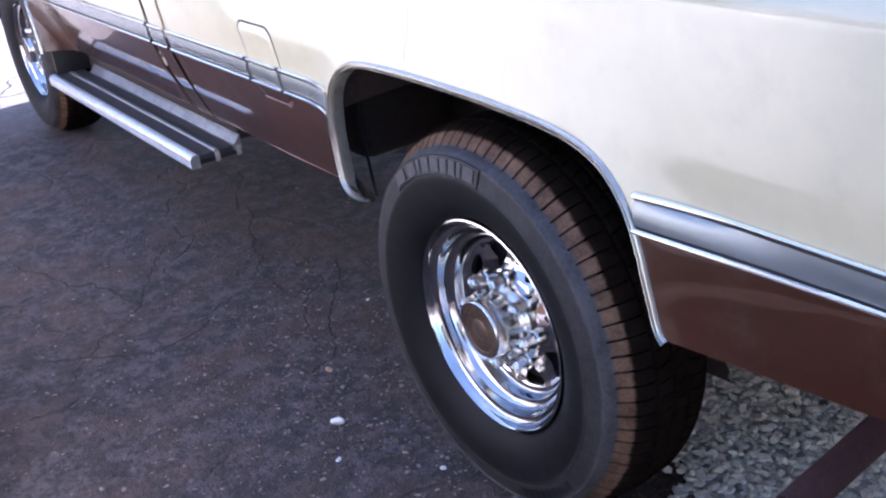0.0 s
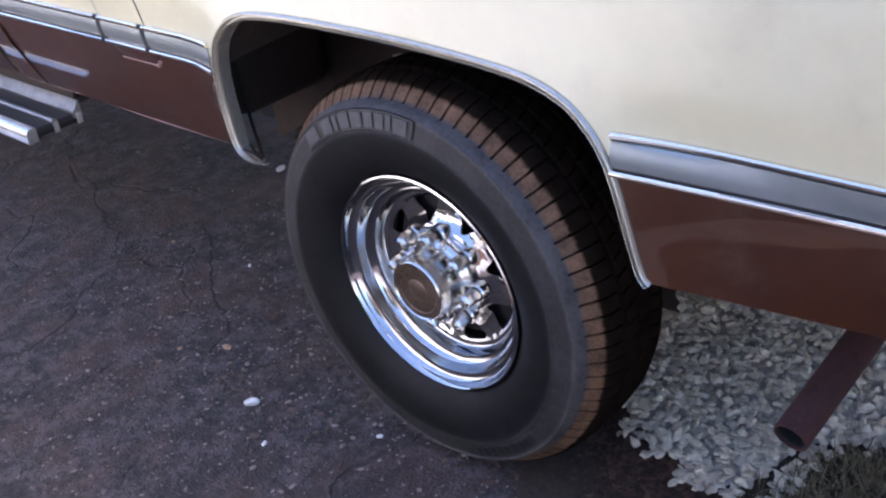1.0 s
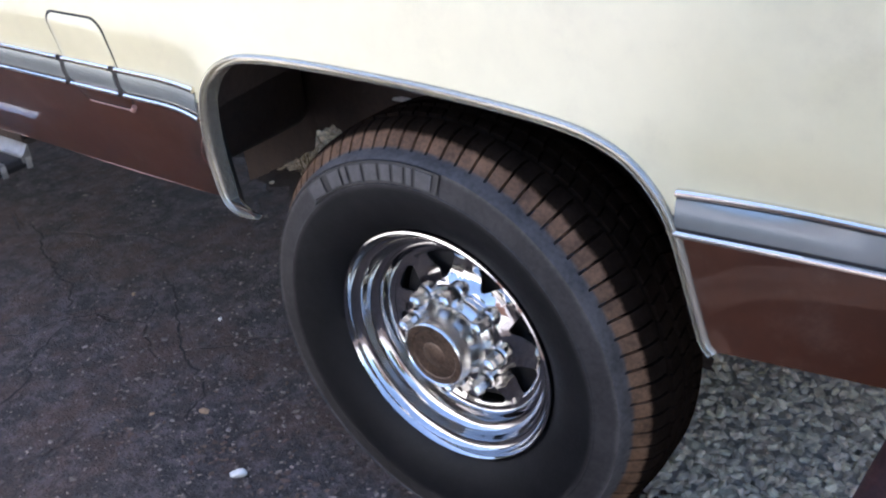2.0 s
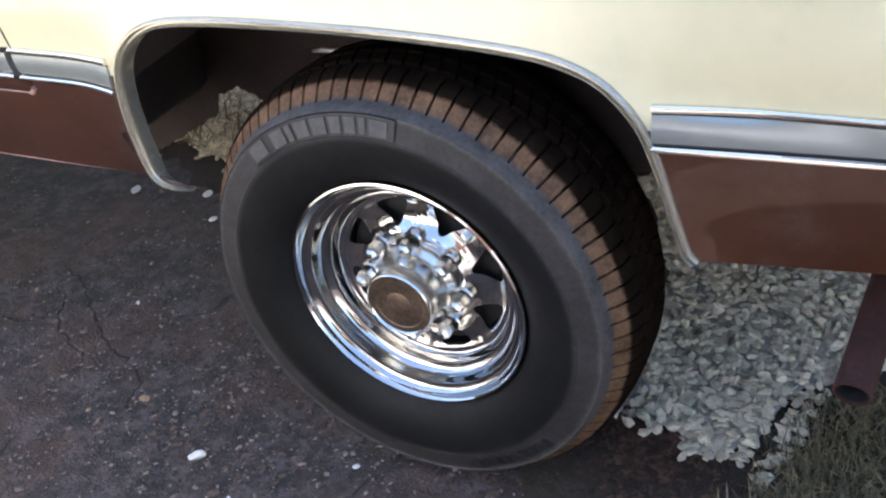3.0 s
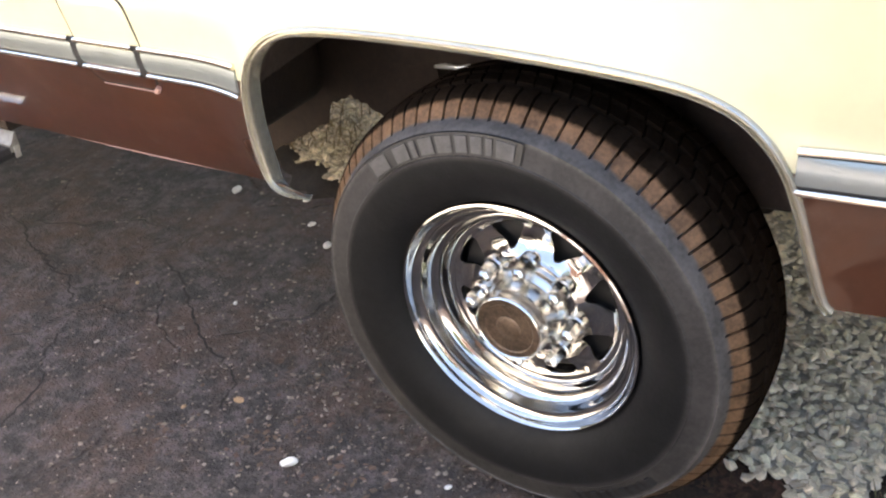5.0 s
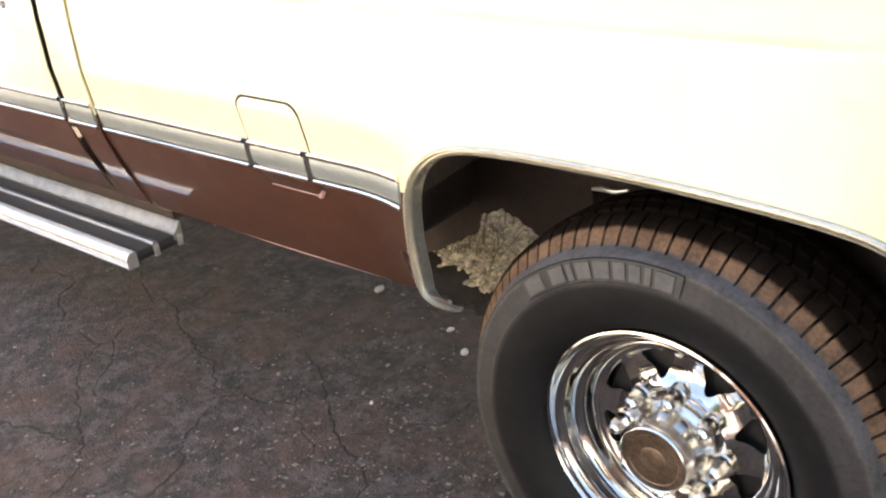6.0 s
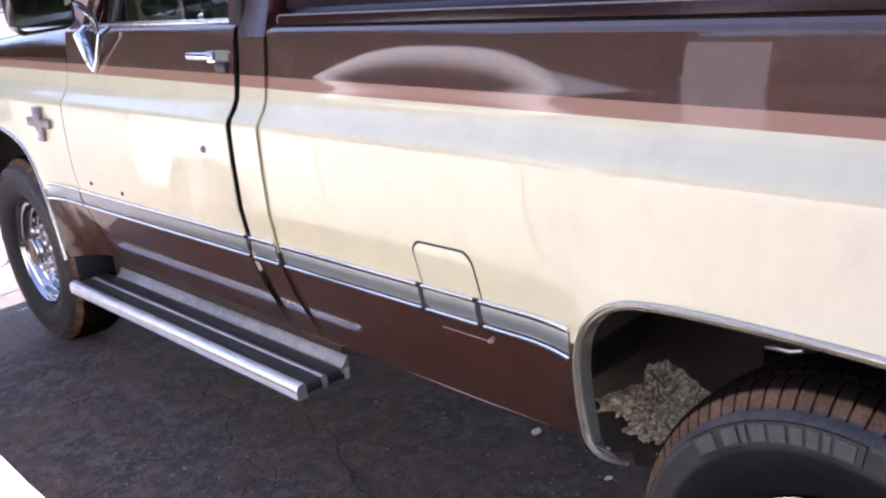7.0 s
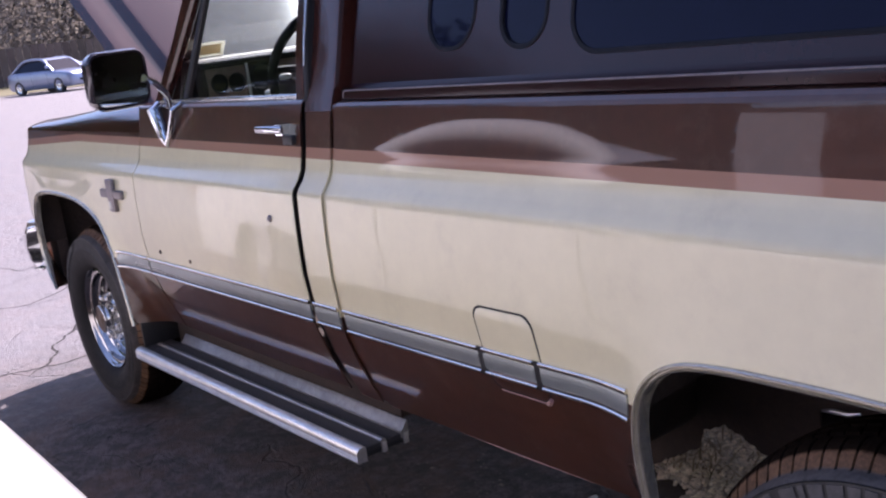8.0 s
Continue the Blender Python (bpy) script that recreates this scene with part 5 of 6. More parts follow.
def make_car(name, m, paint, label, hood=0.0, slim=0.0, mirror_x=-1.42, roofline=SEDAN_ROOF):
    """A four-door sedan, its nose at the local origin and its tail at x = -4.5."""
    car = tagged(new(name), label, "car")
    car.matrix_world = m
    rows = []
    shape = [(0.02, 0.60, 0.56, 0.30), (-0.02, 0.74, 0.66, 0.24), (-0.10, 0.82, 0.745, 0.22), (-0.22, 0.865, 0.80, 0.20), (-0.40, 0.88, 0.835, 0.2), (-0.8, 0.885, 0.875, 0.2), (-1.2, 0.885, 0.91, 0.2), (-1.45, 0.885, 0.94, 0.2),
             (-2.4, 0.89, 0.965, 0.2), (-3.4, 0.885, 0.985, 0.2), (-3.9, 0.875, 0.985, 0.21), (-4.25, 0.84, 0.96, 0.24), (-4.42, 0.78, 0.86, 0.28), (-4.48, 0.68, 0.62, 0.34)]
    for x, w, top, low in resample(smooth_line(shape, 2), 40):
        top = max(top, hood * smoothstep(0.10, -0.10, x) * (x > -1.6))
        w -= slim * smoothstep(0.0, -0.5, x)
        half = [(w * 0.90, low), (w * 0.975, low + 0.10), (w, 0.5 * (low + top)), (w * 0.99, top - 0.12), (w * 0.965, top - 0.04), (w * 0.93, top - 0.008), (w * 0.80, top + 0.012), (w * 0.4, top + 0.03)]
        rows.append([(x, y, z) for y, z in half] + [(x, 0, top + 0.035)] + [(x, -y, z) for y, z in reversed(half)])
    bm = bmesh.new()
    loft(bm, rows, closed=True, caps=True)
    body = add_part("body", bm, paint, car, sharp=50)
    for k, x in enumerate((-1.5, -2.55, -3.45)):
        for side in (1, -1):
            bm = bmesh.new()
            tube(bm, [(x, side * 0.886, 0.32), (x - 0.02, side * 0.893, 0.6), (x - 0.05, side * 0.868, 0.94)], 0.004, 6)
            add_part("door_seam", bm, SEAL, body)
    r = roofline
    bm = bmesh.new()
    loft(bm, [smooth_line([(x, y * k, z) for (x, z), k in zip(r, (1.0, 0.84, 0.80, 0.80, 0.80, 0.78, 0.92))], 2) for y in np.linspace(-0.80, 0.80, 17)])
    add_part("roof", bm, paint, car, sharp=50, thick=0.01)
    for side in (1, -1):
        bm = bmesh.new()
        loft(bm, [[(r[0][0] - 0.02, side * 0.815, 0.945), ((r[0][0] + r[6][0]) / 2, side * 0.82, 0.97), (r[6][0] + 0.1, side * 0.81, 0.985)],
                  [(r[1][0] - 0.08, side * 0.665, r[1][1]), (r[3][0], side * 0.615, r[3][1] - 0.09), (r[5][0] + 0.02, side * 0.63, r[5][1] - 0.045)]])
        add_part("side_window", bm, DARK_GLASS, car, thick=0.006)
        bm = bmesh.new()
        tube(bm, smooth_line([(x, side * y, z - 0.03) for (x, z), y in zip(r, (0.81, 0.68, 0.655, 0.65, 0.655, 0.68, 0.81))], 3), 0.055, 12)
        add_part("window_pillar", bm, paint, car)
        # door mirror
        bm = bmesh.new()
        bmesh.ops.create_icosphere(bm, subdivisions=3, radius=1.0)
        for v in bm.verts:
            p = Vector([math.copysign(abs(c) ** 0.7, c) for c in v.co])
            v.co = Vector((mirror_x + 0.055 * p.x - 0.02 * (p.x > 0), side * (0.875 + 0.10 * p.y), 1.09 + 0.08 * p.z))
        mir = add_part("door_mirror", bm, paint, car)
        bm = bmesh.new()
        tube(bm, [(mirror_x - 0.05, side * 0.80, 0.955), (mirror_x - 0.02, side * 0.90, 1.03)], 0.022, 8)
        add_part("mirror_arm", bm, BLACK, mir)
        bm = bmesh.new()
        bmesh.ops.create_icosphere(bm, subdivisions=3, radius=1.0)
        for v in bm.verts:
            v.co = Vector((-0.12 - 0.14 * abs(v.co.y) + 0.05 * v.co.x, side * (0.66 + 0.17 * v.co.y), 0.66 + 0.055 * v.co.z))
        add_part("headlight", bm, CHROME_WORN, car)
        bm = bmesh.new()
        bmesh.ops.create_icosphere(bm, subdivisions=2, radius=1.0)
        for v in bm.verts:
            v.co = Vector((-4.40 + 0.05 * v.co.x, side * (0.66 + 0.13 * v.co.y), 0.80 + 0.06 * v.co.z))
        add_part("tail_light", bm, LAMP_RED, car)
    for a, b, nm in ((0, 1, "windshield"), (6, 5, "rear_window")):
        bm = bmesh.new()
        lean = 0.012 if nm == "windshield" else -0.012
        loft(bm, [[(r[k][0] + lean, y * f, r[k][1] + 0.02) for y in np.linspace(-0.72, 0.72, 7)] for k, f in ((a, 1.0), (b, 0.82))])
        add_part(nm, bm, DARK_GLASS, car, thick=0.006)
    add_part("grille", block(-0.03, 0.035, -0.45, 0.45, 0.40, 0.50, 0.01), BLACK, car)
    for x in (-0.88, -3.55):
        for side in (1, -1):
            bm = bmesh.new()
            lathe(bm, [(0.20, 0.0), (0.24, -0.012), (0.30, -0.008), (0.315, 0.02), (0.315, 0.17), (0.2, 0.19)], 40)
            for v in bm.verts:
                v.co.y *= side
            w = add_part("wheel", bm, TREAD_BLACK, car)
            w.location = (x, -0.0 + side * -0.88 if side > 0 else 0.88, 0.315)
            bm = bmesh.new()
            lathe(bm, [(0.205, 0.0), (0.19, 0.012), (0.10, 0.02), (0.05, 0.004), (0.005, 0.002)], 30)
            for v in bm.verts:
                v.co.y *= side
            add_part("rim", bm, CHROME_WORN, w)
    return car


make_car("white_coupe", Matrix.Translation((0.13, -1.725, -0.01)) @ Matrix.Rotation(0.0112, 4, "Y"), WHITE_CAR, "white coupe parked beside the pickup truck", 0.955, 0.05, -1.53, COUPE_ROOF)
make_car("blue_sedan", Matrix.Translation((-43.3, 13.87, ground_z(-44.0))) @ Matrix.Rotation(radians(20), 4, "Z"), BLUE_CAR, "silver-blue sedan parked across the sunlit lot")


# ==== house behind the camera, seen in the paint ====
def build_house():
    y, x0, x1, h = -9.5, -7.4, 5.5, 3.15
    house = thing("house", (x0 + x1) / 2, y - 4, 0, "pale house with brown garage doors", "house")
    part("front_wall", block(x0, x1, y - 0.2, y, 0, h), SIDING, house)
    part("side_wall", block(x0, x0 + 0.2, y - 8, y - 0.2, 0, h), SIDING, house)
    part("side_wall", block(x1 - 0.2, x1, y - 8, y - 0.2, 0, h), SIDING, house)
    part("back_wall", block(x0, x1, y - 8.2, y - 8, 0, h), SIDING, house)
    bm = bmesh.new()
    loft(bm, [[(x0 - 0.1, y + 0.06, h + 0.02), (x1 + 0.1, y + 0.06, h + 0.02)], [(x0 - 0.3, y - 4.1, h + 1.0), (x1 + 0.3, y - 4.1, h + 1.0)], [(x0 - 0.3, y - 8.6, h - 0.05), (x1 + 0.3, y - 8.6, h - 0.05)]])
    part("roof", bm, ROOFING, house, thick=0.15)
    for dx in (-6.15, -2.4, 1.4):
        d = part("garage_door", block(dx, dx + 2.9, y + 0.012, y + 0.06, 0.02, 2.98, 0.01), DOOR_BROWN, house)
        for k in range(5):
            part("door_panel", block(dx + 0.08, dx + 2.82, y + 0.05, y + 0.07, 0.10 + 0.58 * k, 0.58 + 0.58 * k, 0.012), DOOR_BROWN, d)


build_house()


# ==== unseen wall added behind the truck to block light from there ====
tagged(new("unseen_light_block", finish(block(4.5, 4.75, -1.2, 9.0, 0.0, 3.2, 0.01), "unseen_light_block", GREY_WALL)), "plain dark grey wall, unseen, added to block light behind the truck", "wall", kind="structure")


# ==== trees, fence and verge ====
def make_tree(x, y, z, height, spread, seed, leaves=4200, size=0.16, leaf=None):
    rng = random.Random(seed)
    t = thing("tree", x, y, z, "leafy deciduous tree with dark green crown", "tree", "trees round the lot")
    bm = bmesh.new()
    tips = []
    trunk = [(0, 0, -0.1), (0.05, 0.02, height * 0.15), (rng.uniform(-0.2, 0.2), rng.uniform(-0.2, 0.2), height * 0.4), (rng.uniform(-0.4, 0.4), rng.uniform(-0.4, 0.4), height * 0.8)]
    tube(bm, trunk, [0.045 * height ** 0.9 * k for k in (1.0, 0.75, 0.5, 0.15)], 10)
    for k in range(11):
        f = rng.uniform(0.28, 0.75)
        a = rng.uniform(0, 6.28)
        b = Vector((trunk[2][0] * f * 2 if f < 0.5 else trunk[2][0], 0, height * f))
        l = spread * rng.uniform(0.55, 1.0) * (1.15 - 0.5 * f)
        e = b + Vector((math.cos(a) * l, math.sin(a) * l, height * rng.uniform(0.12, 0.26)))
        mid = (b + e) / 2 + Vector((0, 0, height * 0.04))
        tube(bm, [b, mid, e], [0.016 * height, 0.01 * height, 0.003 * height], 6)
        tips += [e, mid, (e + mid) / 2]
    tips.append(Vector(trunk[3]))
    add_part("trunk", bm, BARK, t)
    verts, faces = [], []
    for k in range(leaves):
        c = rng.choice(tips)
        g = spread * 0.30
        p = c + Vector((rng.gauss(0, g), rng.gauss(0, g), rng.gauss(0.1 * g, g * 0.75)))
        s = size * rng.uniform(0.6, 1.5)
        u = Vector((rng.gauss(0, 1), rng.gauss(0, 1), rng.gauss(0, 0.6))).normalized()
        v = u.orthogonal().normalized() * s * 0.5
        i = len(verts)
        verts += [p - u * s, p + v, p + u * s, p - v]
        faces.append((i, i + 1, i + 2, i + 3))
    ob = new("crown", from_arrays("crown", verts, faces, leaf or LEAF))
    ob.parent = t
    tagged(ob, "dark green leaves")
    return t


# unseen trees, added to darken what the paint and windows reflect
for k, (x, y, hgt, spr) in enumerate(((-11.5, -11.0, 3.9, 2.0), (-15.5, -8.5, 4.0, 2.1), (-21.0, -12.0, 7.0, 3.2), (-7.0, -22.5, 9.0, 3.8), (-1.5, -22.0, 8.0, 3.6), (8.5, -11.0, 6.0, 2.8))):
    make_tree(x, y, 0 if x > -8 else ground_z(x), hgt, spr, 11 + k, 14000, 0.19)
for k, (x, y, hgt, spr) in enumerate(((-70, 12, 12, 4.5), (-72, 20, 14, 5), (-68, 26, 11, 4.2), (-75, 31, 13, 5), (-66, 7.5, 10, 4), (-80, 15, 16, 6))):
    make_tree(x, y, 0.6, hgt, spr, 31 + k, 12000, 0.15, FAR_LEAF)

# more unseen trees, added to darken the reflection in the fender
for k, (x, y, hgt, spr) in enumerate(((-34, -3, 8.5, 4.2), (-36, -10, 9, 4.6), (-34, -17, 8.5, 4.4), (-41, -24, 9, 4.8))):
    make_tree(x, y, 0.25, hgt, spr, 51 + k, 12000, 0.36)

bm = bmesh.new()
u = Vector((0.28, 0.96, 0)).normalized()
w = Vector((-0.96, 0.28, 0)).normalized()
org = Vector((-50.5, 14.3, 0))
rng = random.Random(8)
rs0 = random.Random(9)
loft(bm, [[org + u * a + w * b + Vector((0, 0, max(ground_z((org + u * a + w * b).x), 0.2) + 0.03 + 0.03 * b * (b > 0))) for a in range(-40, 45, 5)] for b in (-2.5, -2.2, 0, 3, 7)])
tagged(new("grass_verge", finish(bm, "grass_verge", GRASS)), "yellow-green grass verge beyond the lot", "grass", kind="structure")
wv, wf = [], []
for k in range(170000):
    p = org + u * rs0.uniform(-30, 35) + w * rs0.uniform(9, 24)
    p.z = 0.4 + 13 * rs0.random() ** 0.8 * (0.75 + 0.25 * math.sin(p.y * 0.7))
    a = Vector((rs0.gauss(0, 1), rs0.gauss(0, 1), rs0.gauss(0, 1))).normalized()
    b = a.orthogonal().normalized() * rs0.uniform(0.035, 0.10)
    a = a * rs0.uniform(0.07, 0.18)
    i = len(wv)
    wv += [p - a, p + b, p + a, p - b]
    wf.append((i, i + 1, i + 2, i + 3))
tagged(new("far_woods", from_arrays("far_woods", wv, wf, WOODS)), "grey-green woods behind the fence", "woods", kind="stuff")
bm = bmesh.new()
loft(bm, [[org + u * a + w * b + Vector((0, 0, h + (1.8 * noise.noise((a * 0.11, b, 3.0)) + 0.9 * noise.noise((a * 0.37, b, 8.0)) if h > 3 else 0))) for a in np.linspace(-60, 70, 90)] for b, h in ((24.5, 0.2), (26, 5.0), (30, 10.0), (38, 14.0), (55, 16.0), (80, 10.0))])
tagged(new("backdrop_hill", finish(bm, "backdrop_hill", HILL)), "grey-brown wooded slope behind the fence", "hill", kind="structure")
fence = thing("board_fence", org.x, org.y, 0.5, "weathered brown board fence along the verge", "fence")
bm = block(0.0, 0.37, 0.0, 0.03, 0.0, 2.2)
board_mesh = finish(bm, "board", FENCE, smooth=False)
for k in range(150):
    ob = new("board", board_mesh)
    ob.parent = fence
    p = org + u * (-28 + k * 0.4) + w * 6.2
    ob.location = (p.x - org.x, p.y - org.y, 0.05 + rng.uniform(-0.04, 0.04))
    ob.rotation_euler = (0, 0, math.atan2(u.y, u.x))
for z in (1.0, 2.3):
    bm = bmesh.new()
    tube(bm, [org + u * -28 + w * 6.3 + Vector((0, 0, z)), org + u * 32 + w * 6.3 + Vector((0, 0, z))], 0.06, 4)
    part("fence_rail", bm, FENCE, fence)


# ==== gravel, soil, litter and grit ====
EDGE_X = [-3.0, -1.6, -1.3, -1.0, -0.5, 0.0, 0.25, 0.43, 0.52, 0.565, 0.62, 0.80, 1.6]
EDGE_Y = [1.10, 1.03, 0.92, 0.80, 0.70, 0.44, 0.24, 0.165, 0.185, 0.36, 0.43, 0.47, 0.55]
ico = bmesh.new()
bmesh.ops.create_icosphere(ico, subdivisions=1, radius=1.0)
ICO_V = np.array([v.co[:] for v in ico.verts])
ICO_F = np.array([[v.index for v in f.verts] for f in ico.faces])
ico.free()
rs = np.random.RandomState(5)


def pebbles(points, sizes, flat=0.62, lump=0.22):
    """Joined angular stones at points; sizes are half lengths."""
    n = len(points)
    base = ICO_V[None] * (1 + rs.uniform(-lump, lump, (n, len(ICO_V), 1)))
    base = base * (sizes[:, None, None] * np.stack([np.ones(n), rs.uniform(0.5, 0.9, n), rs.uniform(flat - 0.15, flat + 0.15, n)], 1)[:, None, :])
    yaw = rs.uniform(0, 6.283, n)
    tilt = rs.normal(0, 0.35, n)
    cy, sy, ct, st = np.cos(yaw), np.sin(yaw), np.cos(tilt), np.sin(tilt)
    turn = np.stack([cy, -sy * ct, sy * st, sy, cy * ct, -cy * st, np.zeros(n), st, ct], 1).reshape(n, 3, 3)
    v = np.einsum("nij,nkj->nki", turn, base) + points[:, None, :]
    f = ICO_F[None] + (np.arange(n) * len(ICO_V))[:, None, None]
    return v.reshape(-1, 3), f.reshape(-1, 3)


gravel = thing("gravel_bed", 0.6, 0.6, 0.0, "pale grey limestone gravel beside the asphalt", "gravel", kind="structure")
step = 0.0142
gx, gy = np.meshgrid(np.arange(-1.75, 1.6, step), np.arange(0.12, 2.2, step))
pts = np.stack([gx.ravel(), gy.ravel()], 1) + rs.uniform(-0.009, 0.009, (gx.size, 2))
edge = np.interp(pts[:, 0], EDGE_X, EDGE_Y) + 0.02 * np.sin(pts[:, 0] * 37) + 0.012 * np.sin(pts[:, 0] * 83)
inside = pts[:, 1] > edge + rs.exponential(0.008, len(pts))
stray = (rs.uniform(size=len(pts)) < 0.03 * np.exp(-(edge - pts[:, 1]) / 0.05)) & (pts[:, 1] > edge - 0.2) & ~inside & (pts[:, 0] < 0.75)
tongue = (np.abs(pts[:, 0] - 0.535 - 0.15 * pts[:, 1]) < 0.021) & (pts[:, 1] > 0.14) & (pts[:, 1] < 0.42) & (rs.uniform(size=len(pts)) < 0.8)
pts = pts[inside | stray | tongue]
near = (pts[:, 0] > 0.30) & (pts[:, 0] < 0.66) & (pts[:, 1] < 0.46)
pick = np.where(near)[0][:300]
rest = np.setdiff1d(np.arange(len(pts)), pick)
p3 = np.c_[pts[rest], 0.008 + rs.uniform(-0.003, 0.009, len(rest))]
v, f = pebbles(p3, rs.uniform(0.0075, 0.0155, len(rest)), 0.5, 0.42)
ob = new("stones", from_arrays("stones", v.tolist(), f.tolist(), STONE))
ob.parent = gravel
ob.location = -gravel.location
tagged(ob, kind="stuff")
kinds = []
for k in range(12):
    v, f = pebbles(np.zeros((1, 3)), np.array([0.0123]), 0.5, 0.42)
    kinds.append(from_arrays("stone", v.tolist(), f.tolist(), STONE))
for i in pick:
    ob = new("stone", kinds[int(rs.randint(12))])
    ob.parent = gravel
    s = rs.uniform(0.70, 1.30)
    ob.scale = (s, s, s)
    ob.location = Vector((pts[i, 0], pts[i, 1], 0.008 + rs.uniform(-0.001, 0.009))) - gravel.location
    ob.rotation_euler = (rs.normal(0, 0.3), rs.normal(0, 0.3), rs.uniform(0, 6.28))

# soil under the gravel and along its edge
bm = bmesh.new()
rows = []
for x in np.arange(-1.9, 1.9, 0.05):
    e = float(np.interp(x, EDGE_X, EDGE_Y)) - 0.06 - 0.04 - 0.22 * smoothstep(-0.1, 0.25, x) - 0.25 * smoothstep(0.45, 0.7, x) + 0.03 * math.sin(x * 23) + 0.02 * math.sin(x * 61) + 0.06 * noise.noise((x * 5, 0.4, 2.0))
    rows.append([(x, e, -0.002), (x, e + 0.03, 0.004), (x, e + 0.3, 0.006), (x, 2.32 + 0.12 * noise.noise((x * 3, 1.0, 5.0)), 0.006), (x, 2.45 + 0.14 * noise.noise((x * 3, 1.0, 5.0)), -0.002)])
loft(bm, rows)
bm2 = bmesh.new()
rows = []
for x in np.arange(-1.75, 1.6, 0.025):
    e = float(np.interp(x, EDGE_X, EDGE_Y)) + 0.02 * math.sin(x * 37) + 0.012 * math.sin(x * 83) + 0.012
    rows.append([(x, e, 0.003), (x, e + 0.02, 0.0085), (x, 2.2, 0.0095)])
loft(bm2, rows)
ob = part("fines", bm2, FINES, gravel)
tagged(new("soil", finish(bm, "soil", SOIL)), "dark damp soil with leaf crumbs", "soil", kind="structure")


def blades(name, mat, n, place, length, width, lean, label, category):
    verts, faces = [], []
    for k in range(n):
        x, y = place()
        a = rs.uniform(0, 6.283)
        l, wd = length * rs.uniform(0.5, 1.3), width * rs.uniform(0.6, 1.3)
        le = lean * rs.uniform(0.2, 1.2)
        d = np.array([math.cos(a), math.sin(a), 0])
        s = np.array([-d[1], d[0], 0]) * wd
        p = np.array([x, y, 0.003])
        i = len(verts)
        m1 = p + d * l * le * 0.4 + np.array([0, 0, l * 0.6])
        m2 = p + d * l * le + np.array([0, 0, l])
        verts += [p - s, p + s, m1 + s * 0.8, m1 - s * 0.8, m2]
        faces += [(i, i + 1, i + 2, i + 3), (i + 3, i + 2, i + 4)]
    ob = new(name, from_arrays(name, verts, faces, mat))
    return tagged(ob, label, category, kind="stuff")


def on_grass():
    while True:
        x, y = (rs.uniform(0.50, 0.95), rs.uniform(-0.1, 0.44)) if rs.uniform() < 0.75 else (rs.uniform(0.50, 1.6), rs.uniform(-0.5, 0.44))
        if y < np.interp(x, EDGE_X, EDGE_Y) - 0.03 and x > 0.59 - 0.25 * (0.2 - y) + rs.normal(0, 0.03):
            return x, y


blades("grass", GRASS, 9000, on_grass, 0.034, 0.0015, 1.0, "tufts of green and dry grass", "grass")
blades("dry_grass", STALK, 6500, on_grass, 0.030, 0.0014, 1.5, "dry straw-coloured grass blades between the green", "dry grass")


def under_bed():
    return rs.normal(-1.22, 0.16), 0.93 + abs(rs.normal(0.0, 0.17))


blades("dead_stalks", STALK, 260, under_bed, 0.055, 0.0026, 1.8, "dry straw-coloured stalks under the truck", "dry grass")


def flat_bits(name, mat, n, place, size, label, category, base=0.0015):
    """Small curled scraps lying on the ground."""
    verts, faces = [], []
    for k in range(n):
        x, y = place()
        a, s = rs.uniform(0, 6.283), size * rs.uniform(0.4, 1.5)
        c, t = math.cos(a), math.sin(a)
        i = len(verts)
        wide, skew = rs.uniform(0.3, 0.85), rs.uniform(-0.5, 0.5)
        s *= 1.6 if rs.uniform() < 0.12 else 0.9
        for px, py, pz in ((-1, 0, 0.15), (skew, -wide, 0.02), (0.9, 0.2 * skew, rs.uniform(0.1, 0.4)), (-0.6 * skew, wide, rs.uniform(0.05, 0.25))):
            verts.append((x + s * (c * px - t * py), y + s * (t * px + c * py), base + s * pz))
        faces += [(i, i + 1, i + 2), (i, i + 2, i + 3)]
    return tagged(new(name, from_arrays(name, verts, faces, mat)), label, category, kind="stuff")


CLUMPS = [(-0.44, -0.02, 0.05), (-0.52, -0.12, 0.03), (0.15, 0.0, 0.07), (0.3, 0.06, 0.06), (0.40, 0.09, 0.06), (-0.75, -0.17, 0.05), (-0.3, -0.14, 0.05), (-0.6, 0.12, 0.06), (0.45, 0.08, 0.06)]


def in_clump():
    c = CLUMPS[rs.randint(len(CLUMPS))]
    return rs.normal(c[0], c[2]), rs.normal(c[1], c[2])


def on_lot():
    return (rs.uniform(-2.3, 0.7), rs.uniform(-0.9, 0.75)) if rs.uniform() < 0.45 else (rs.normal(-0.5, 0.45), rs.normal(0.05, 0.3))


def on_soil():
    x = rs.uniform(0.12, 0.50) if rs.uniform() < 0.5 else rs.normal(0.36, 0.05)
    return x, float(np.interp(x, EDGE_X, EDGE_Y)) + 0.03 - abs(rs.normal(0.0, 0.085))


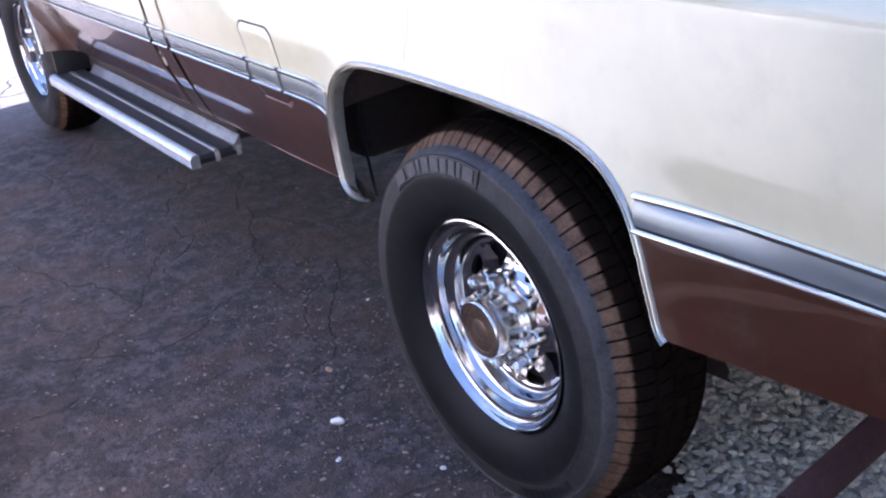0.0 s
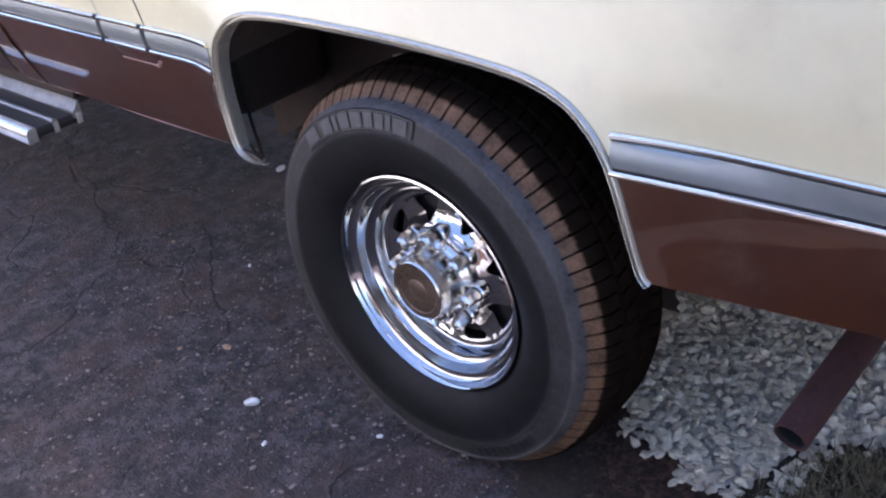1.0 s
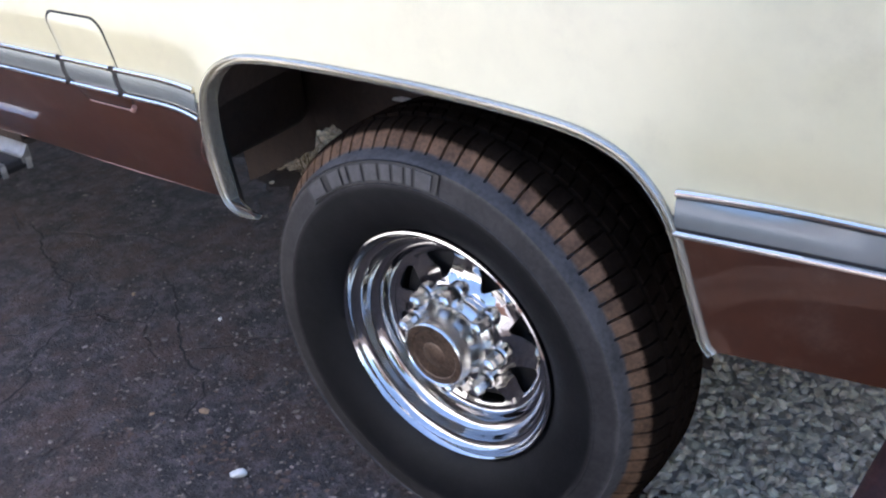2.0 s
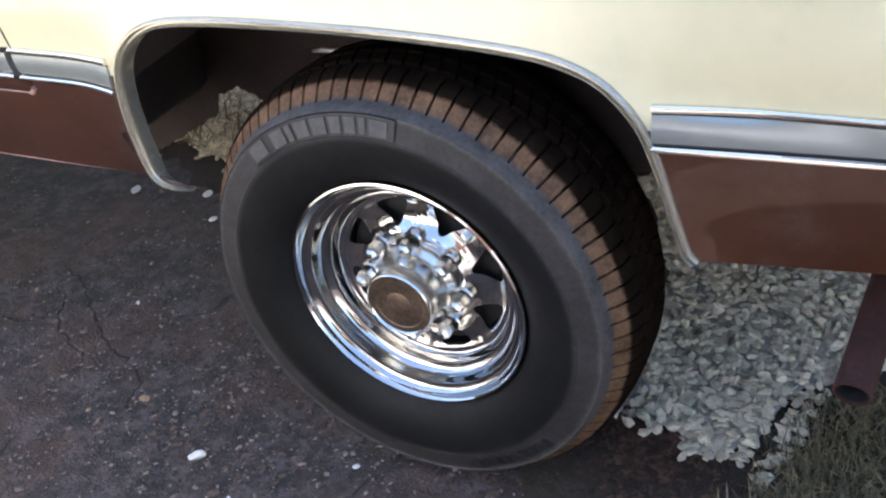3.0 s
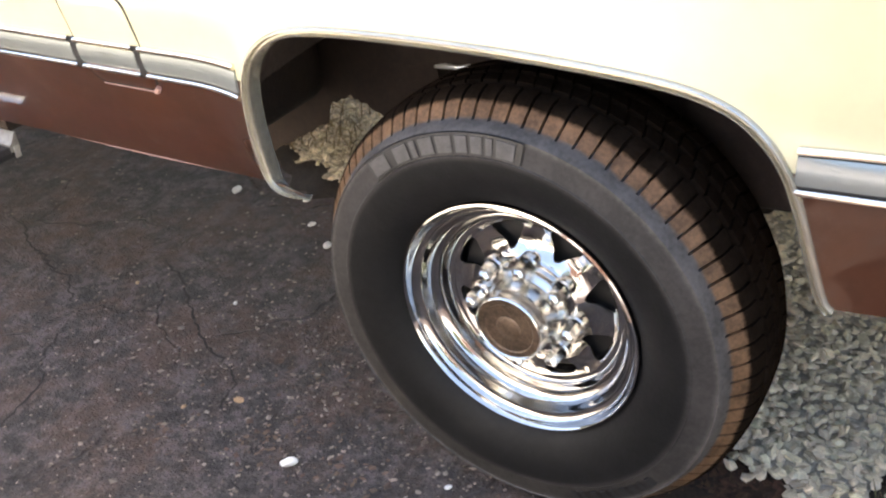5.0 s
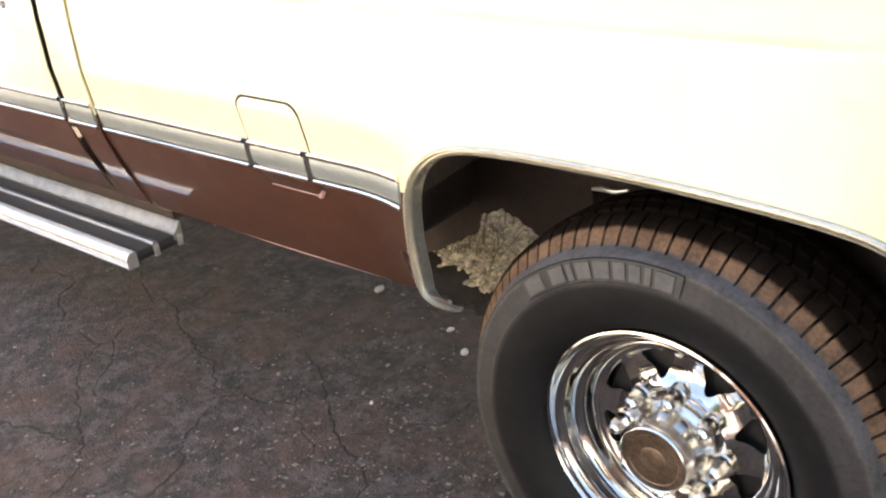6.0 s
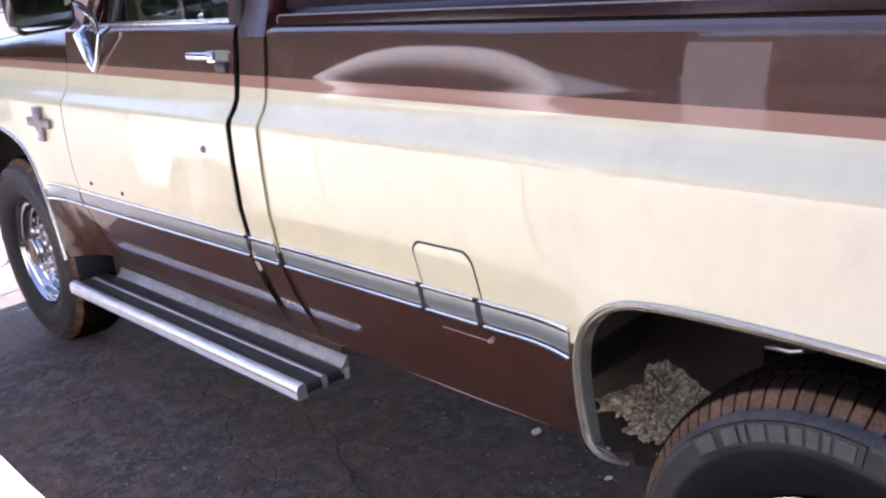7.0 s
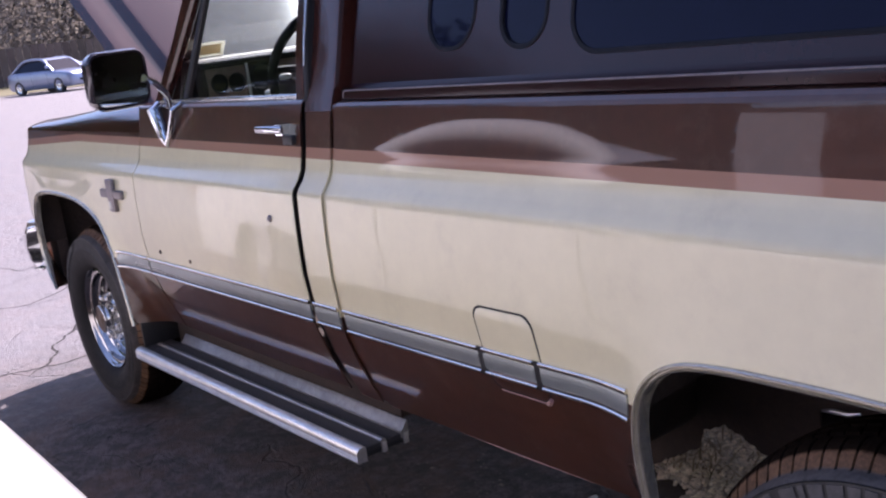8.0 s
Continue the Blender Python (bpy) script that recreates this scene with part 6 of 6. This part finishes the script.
flat_bits("leaf_mulch", MULCH, 2100, on_soil, 0.0072, "reddish-brown rotting leaf scraps along the gravel", "litter", base=0.006)
flat_bits("leaf_litter", STRAW, 420, in_clump, 0.0066, "small dry leaf scraps on the asphalt", "litter")
flat_bits("stone_chips", CHIPS, 3000, on_lot, 0.0050, "grey and tan stone chips strewn over the asphalt", "chips")
flat_bits("straw_litter", STALK, 350, under_bed, 0.011, "dry straw and leaf scraps over gravel under the truck", "litter")
gp = np.array([on_lot() for k in range(2000)])
v, f = pebbles(np.c_[gp, np.full(len(gp), 0.001)], 0.0010 + rs.exponential(0.0014, len(gp)))
tagged(new("grit", from_arrays("grit", v.tolist(), f.tolist(), GRIT)), "loose pale grit over the asphalt", "grit", kind="stuff")


def lone_stone(x, y, s, mat, label, name="pebble"):
    """A rounded stone, blunt at one end, with a few rubbed flats."""
    bm = bmesh.new()
    bmesh.ops.create_icosphere(bm, subdivisions=3, radius=1.0)
    seed = Vector((x * 31, y * 17, 3.0))
    cuts = [(Vector(rs.normal(size=3)).normalized(), rs.uniform(0.6, 0.85)) for k in range(6)]
    for v in bm.verts:
        p = v.co * (1 + 0.18 * noise.noise(v.co * 1.1 + seed))
        for n, d in cuts:
            over = p.dot(n) - d
            if over > 0:
                p = p - n * over * 0.85
        v.co = Vector((p.x, p.y * (0.66 - 0.12 * p.x), p.z * 0.5)) * s
    me = finish(bm, name, mat, 60)
    ob = new(name, me)
    ob.location = (x, y, s * 0.36)
    ob.rotation_euler = (rs.normal(0, 0.12), rs.normal(0, 0.12), rs.uniform(0, 6.283))
    return tagged(ob, label, "stone", "stray pebbles")


for x, y, s in ((-0.426, -0.131, 0.0185), (-1.058, 0.704, 0.018), (-0.851, 0.528, 0.015), (-1.291, 0.668, 0.019), (-0.12, -0.05, 0.008), (-0.90, 0.235, 0.007), (-0.96, 0.60, 0.012), (-0.30, -0.20, 0.008)):
    lone_stone(x, y, s, WHITE_STONE, "small white pebble lying on the asphalt")
for x, y, s in ((-0.643, -0.033, 0.012), (-0.74, -0.10, 0.007), (-1.2, 0.2, 0.008)):
    lone_stone(x, y, s, TAN_STONE, "small tan stone lying on the asphalt")

# long open cracks
CRACKS = [[(-1.815, 0.001), (-1.62, -0.133), (-1.376, -0.252), (-1.296, -0.332), (-1.245, -0.431), (-1.13, -0.484), (-1.0, -0.62)], [(-1.262, 0.021), (-1.188, -0.073), (-1.083, -0.20), (-1.062, -0.307), (-1.10, -0.40), (-1.178, -0.50), (-1.25, -0.62)],
          [(-2.061, -0.111), (-2.14, -0.202), (-2.081, -0.32), (-2.03, -0.511)], [(-1.249, 0.315), (-1.052, 0.218), (-0.837, 0.084), (-0.722, 0.031), (-0.6, -0.10)], [(-1.262, 0.021), (-1.40, 0.14), (-1.62, 0.20), (-1.9, 0.33)], [(-1.376, -0.252), (-1.55, -0.30), (-1.75, -0.42), (-2.05, -0.47)],
          [(-5.95, 0.05), (-5.78, 0.35), (-5.89, 0.56), (-6.16, 0.78), (-6.3, 1.1)], [(-4.20, -0.10), (-4.36, 0.05), (-4.74, 0.22), (-4.85, 0.32), (-5.10, 0.47)], [(-4.35, -0.5), (-4.35, -0.2), (-4.3, -0.05), (-4.27, 0.1), (-4.29, 0.4)], [(-7.42, 0.55), (-6.96, 0.65), (-7.18, 0.95)]]
for line in CRACKS:
    p = resample(line, 60)
    j = np.array([[noise.noise((a * 9, b * 9, 0.3)), noise.noise((a * 9, b * 9, 7.7))] for a, b in p]) * 0.03 + rs.normal(0, 0.004, p.shape)
    p = p + j
    bm = bmesh.new()
    rows = []
    for i in range(len(p)):
        d = p[min(i + 1, 59)] - p[max(i - 1, 0)]
        nrm = np.array([-d[1], d[0]]) / max(np.linalg.norm(d), 1e-6)
        wd = (0.0018 + 0.003 * abs(noise.noise((i * 0.3, line[0][0] * 5, 1)))) * min(1, i / 6, (59 - i) / 6) * (3.0 if line[0][0] < -3 else 1.0)
        lift = ground_z(float(p[i, 0])) + 0.0012
        rows.append([(*(p[i] + nrm * wd), lift), (*(p[i] - nrm * wd), lift)])
    loft(bm, rows)
    tagged(new("asphalt_crack", finish(bm, "asphalt_crack", CRACK)), "dark open crack in the asphalt", "crack", kind="structure")
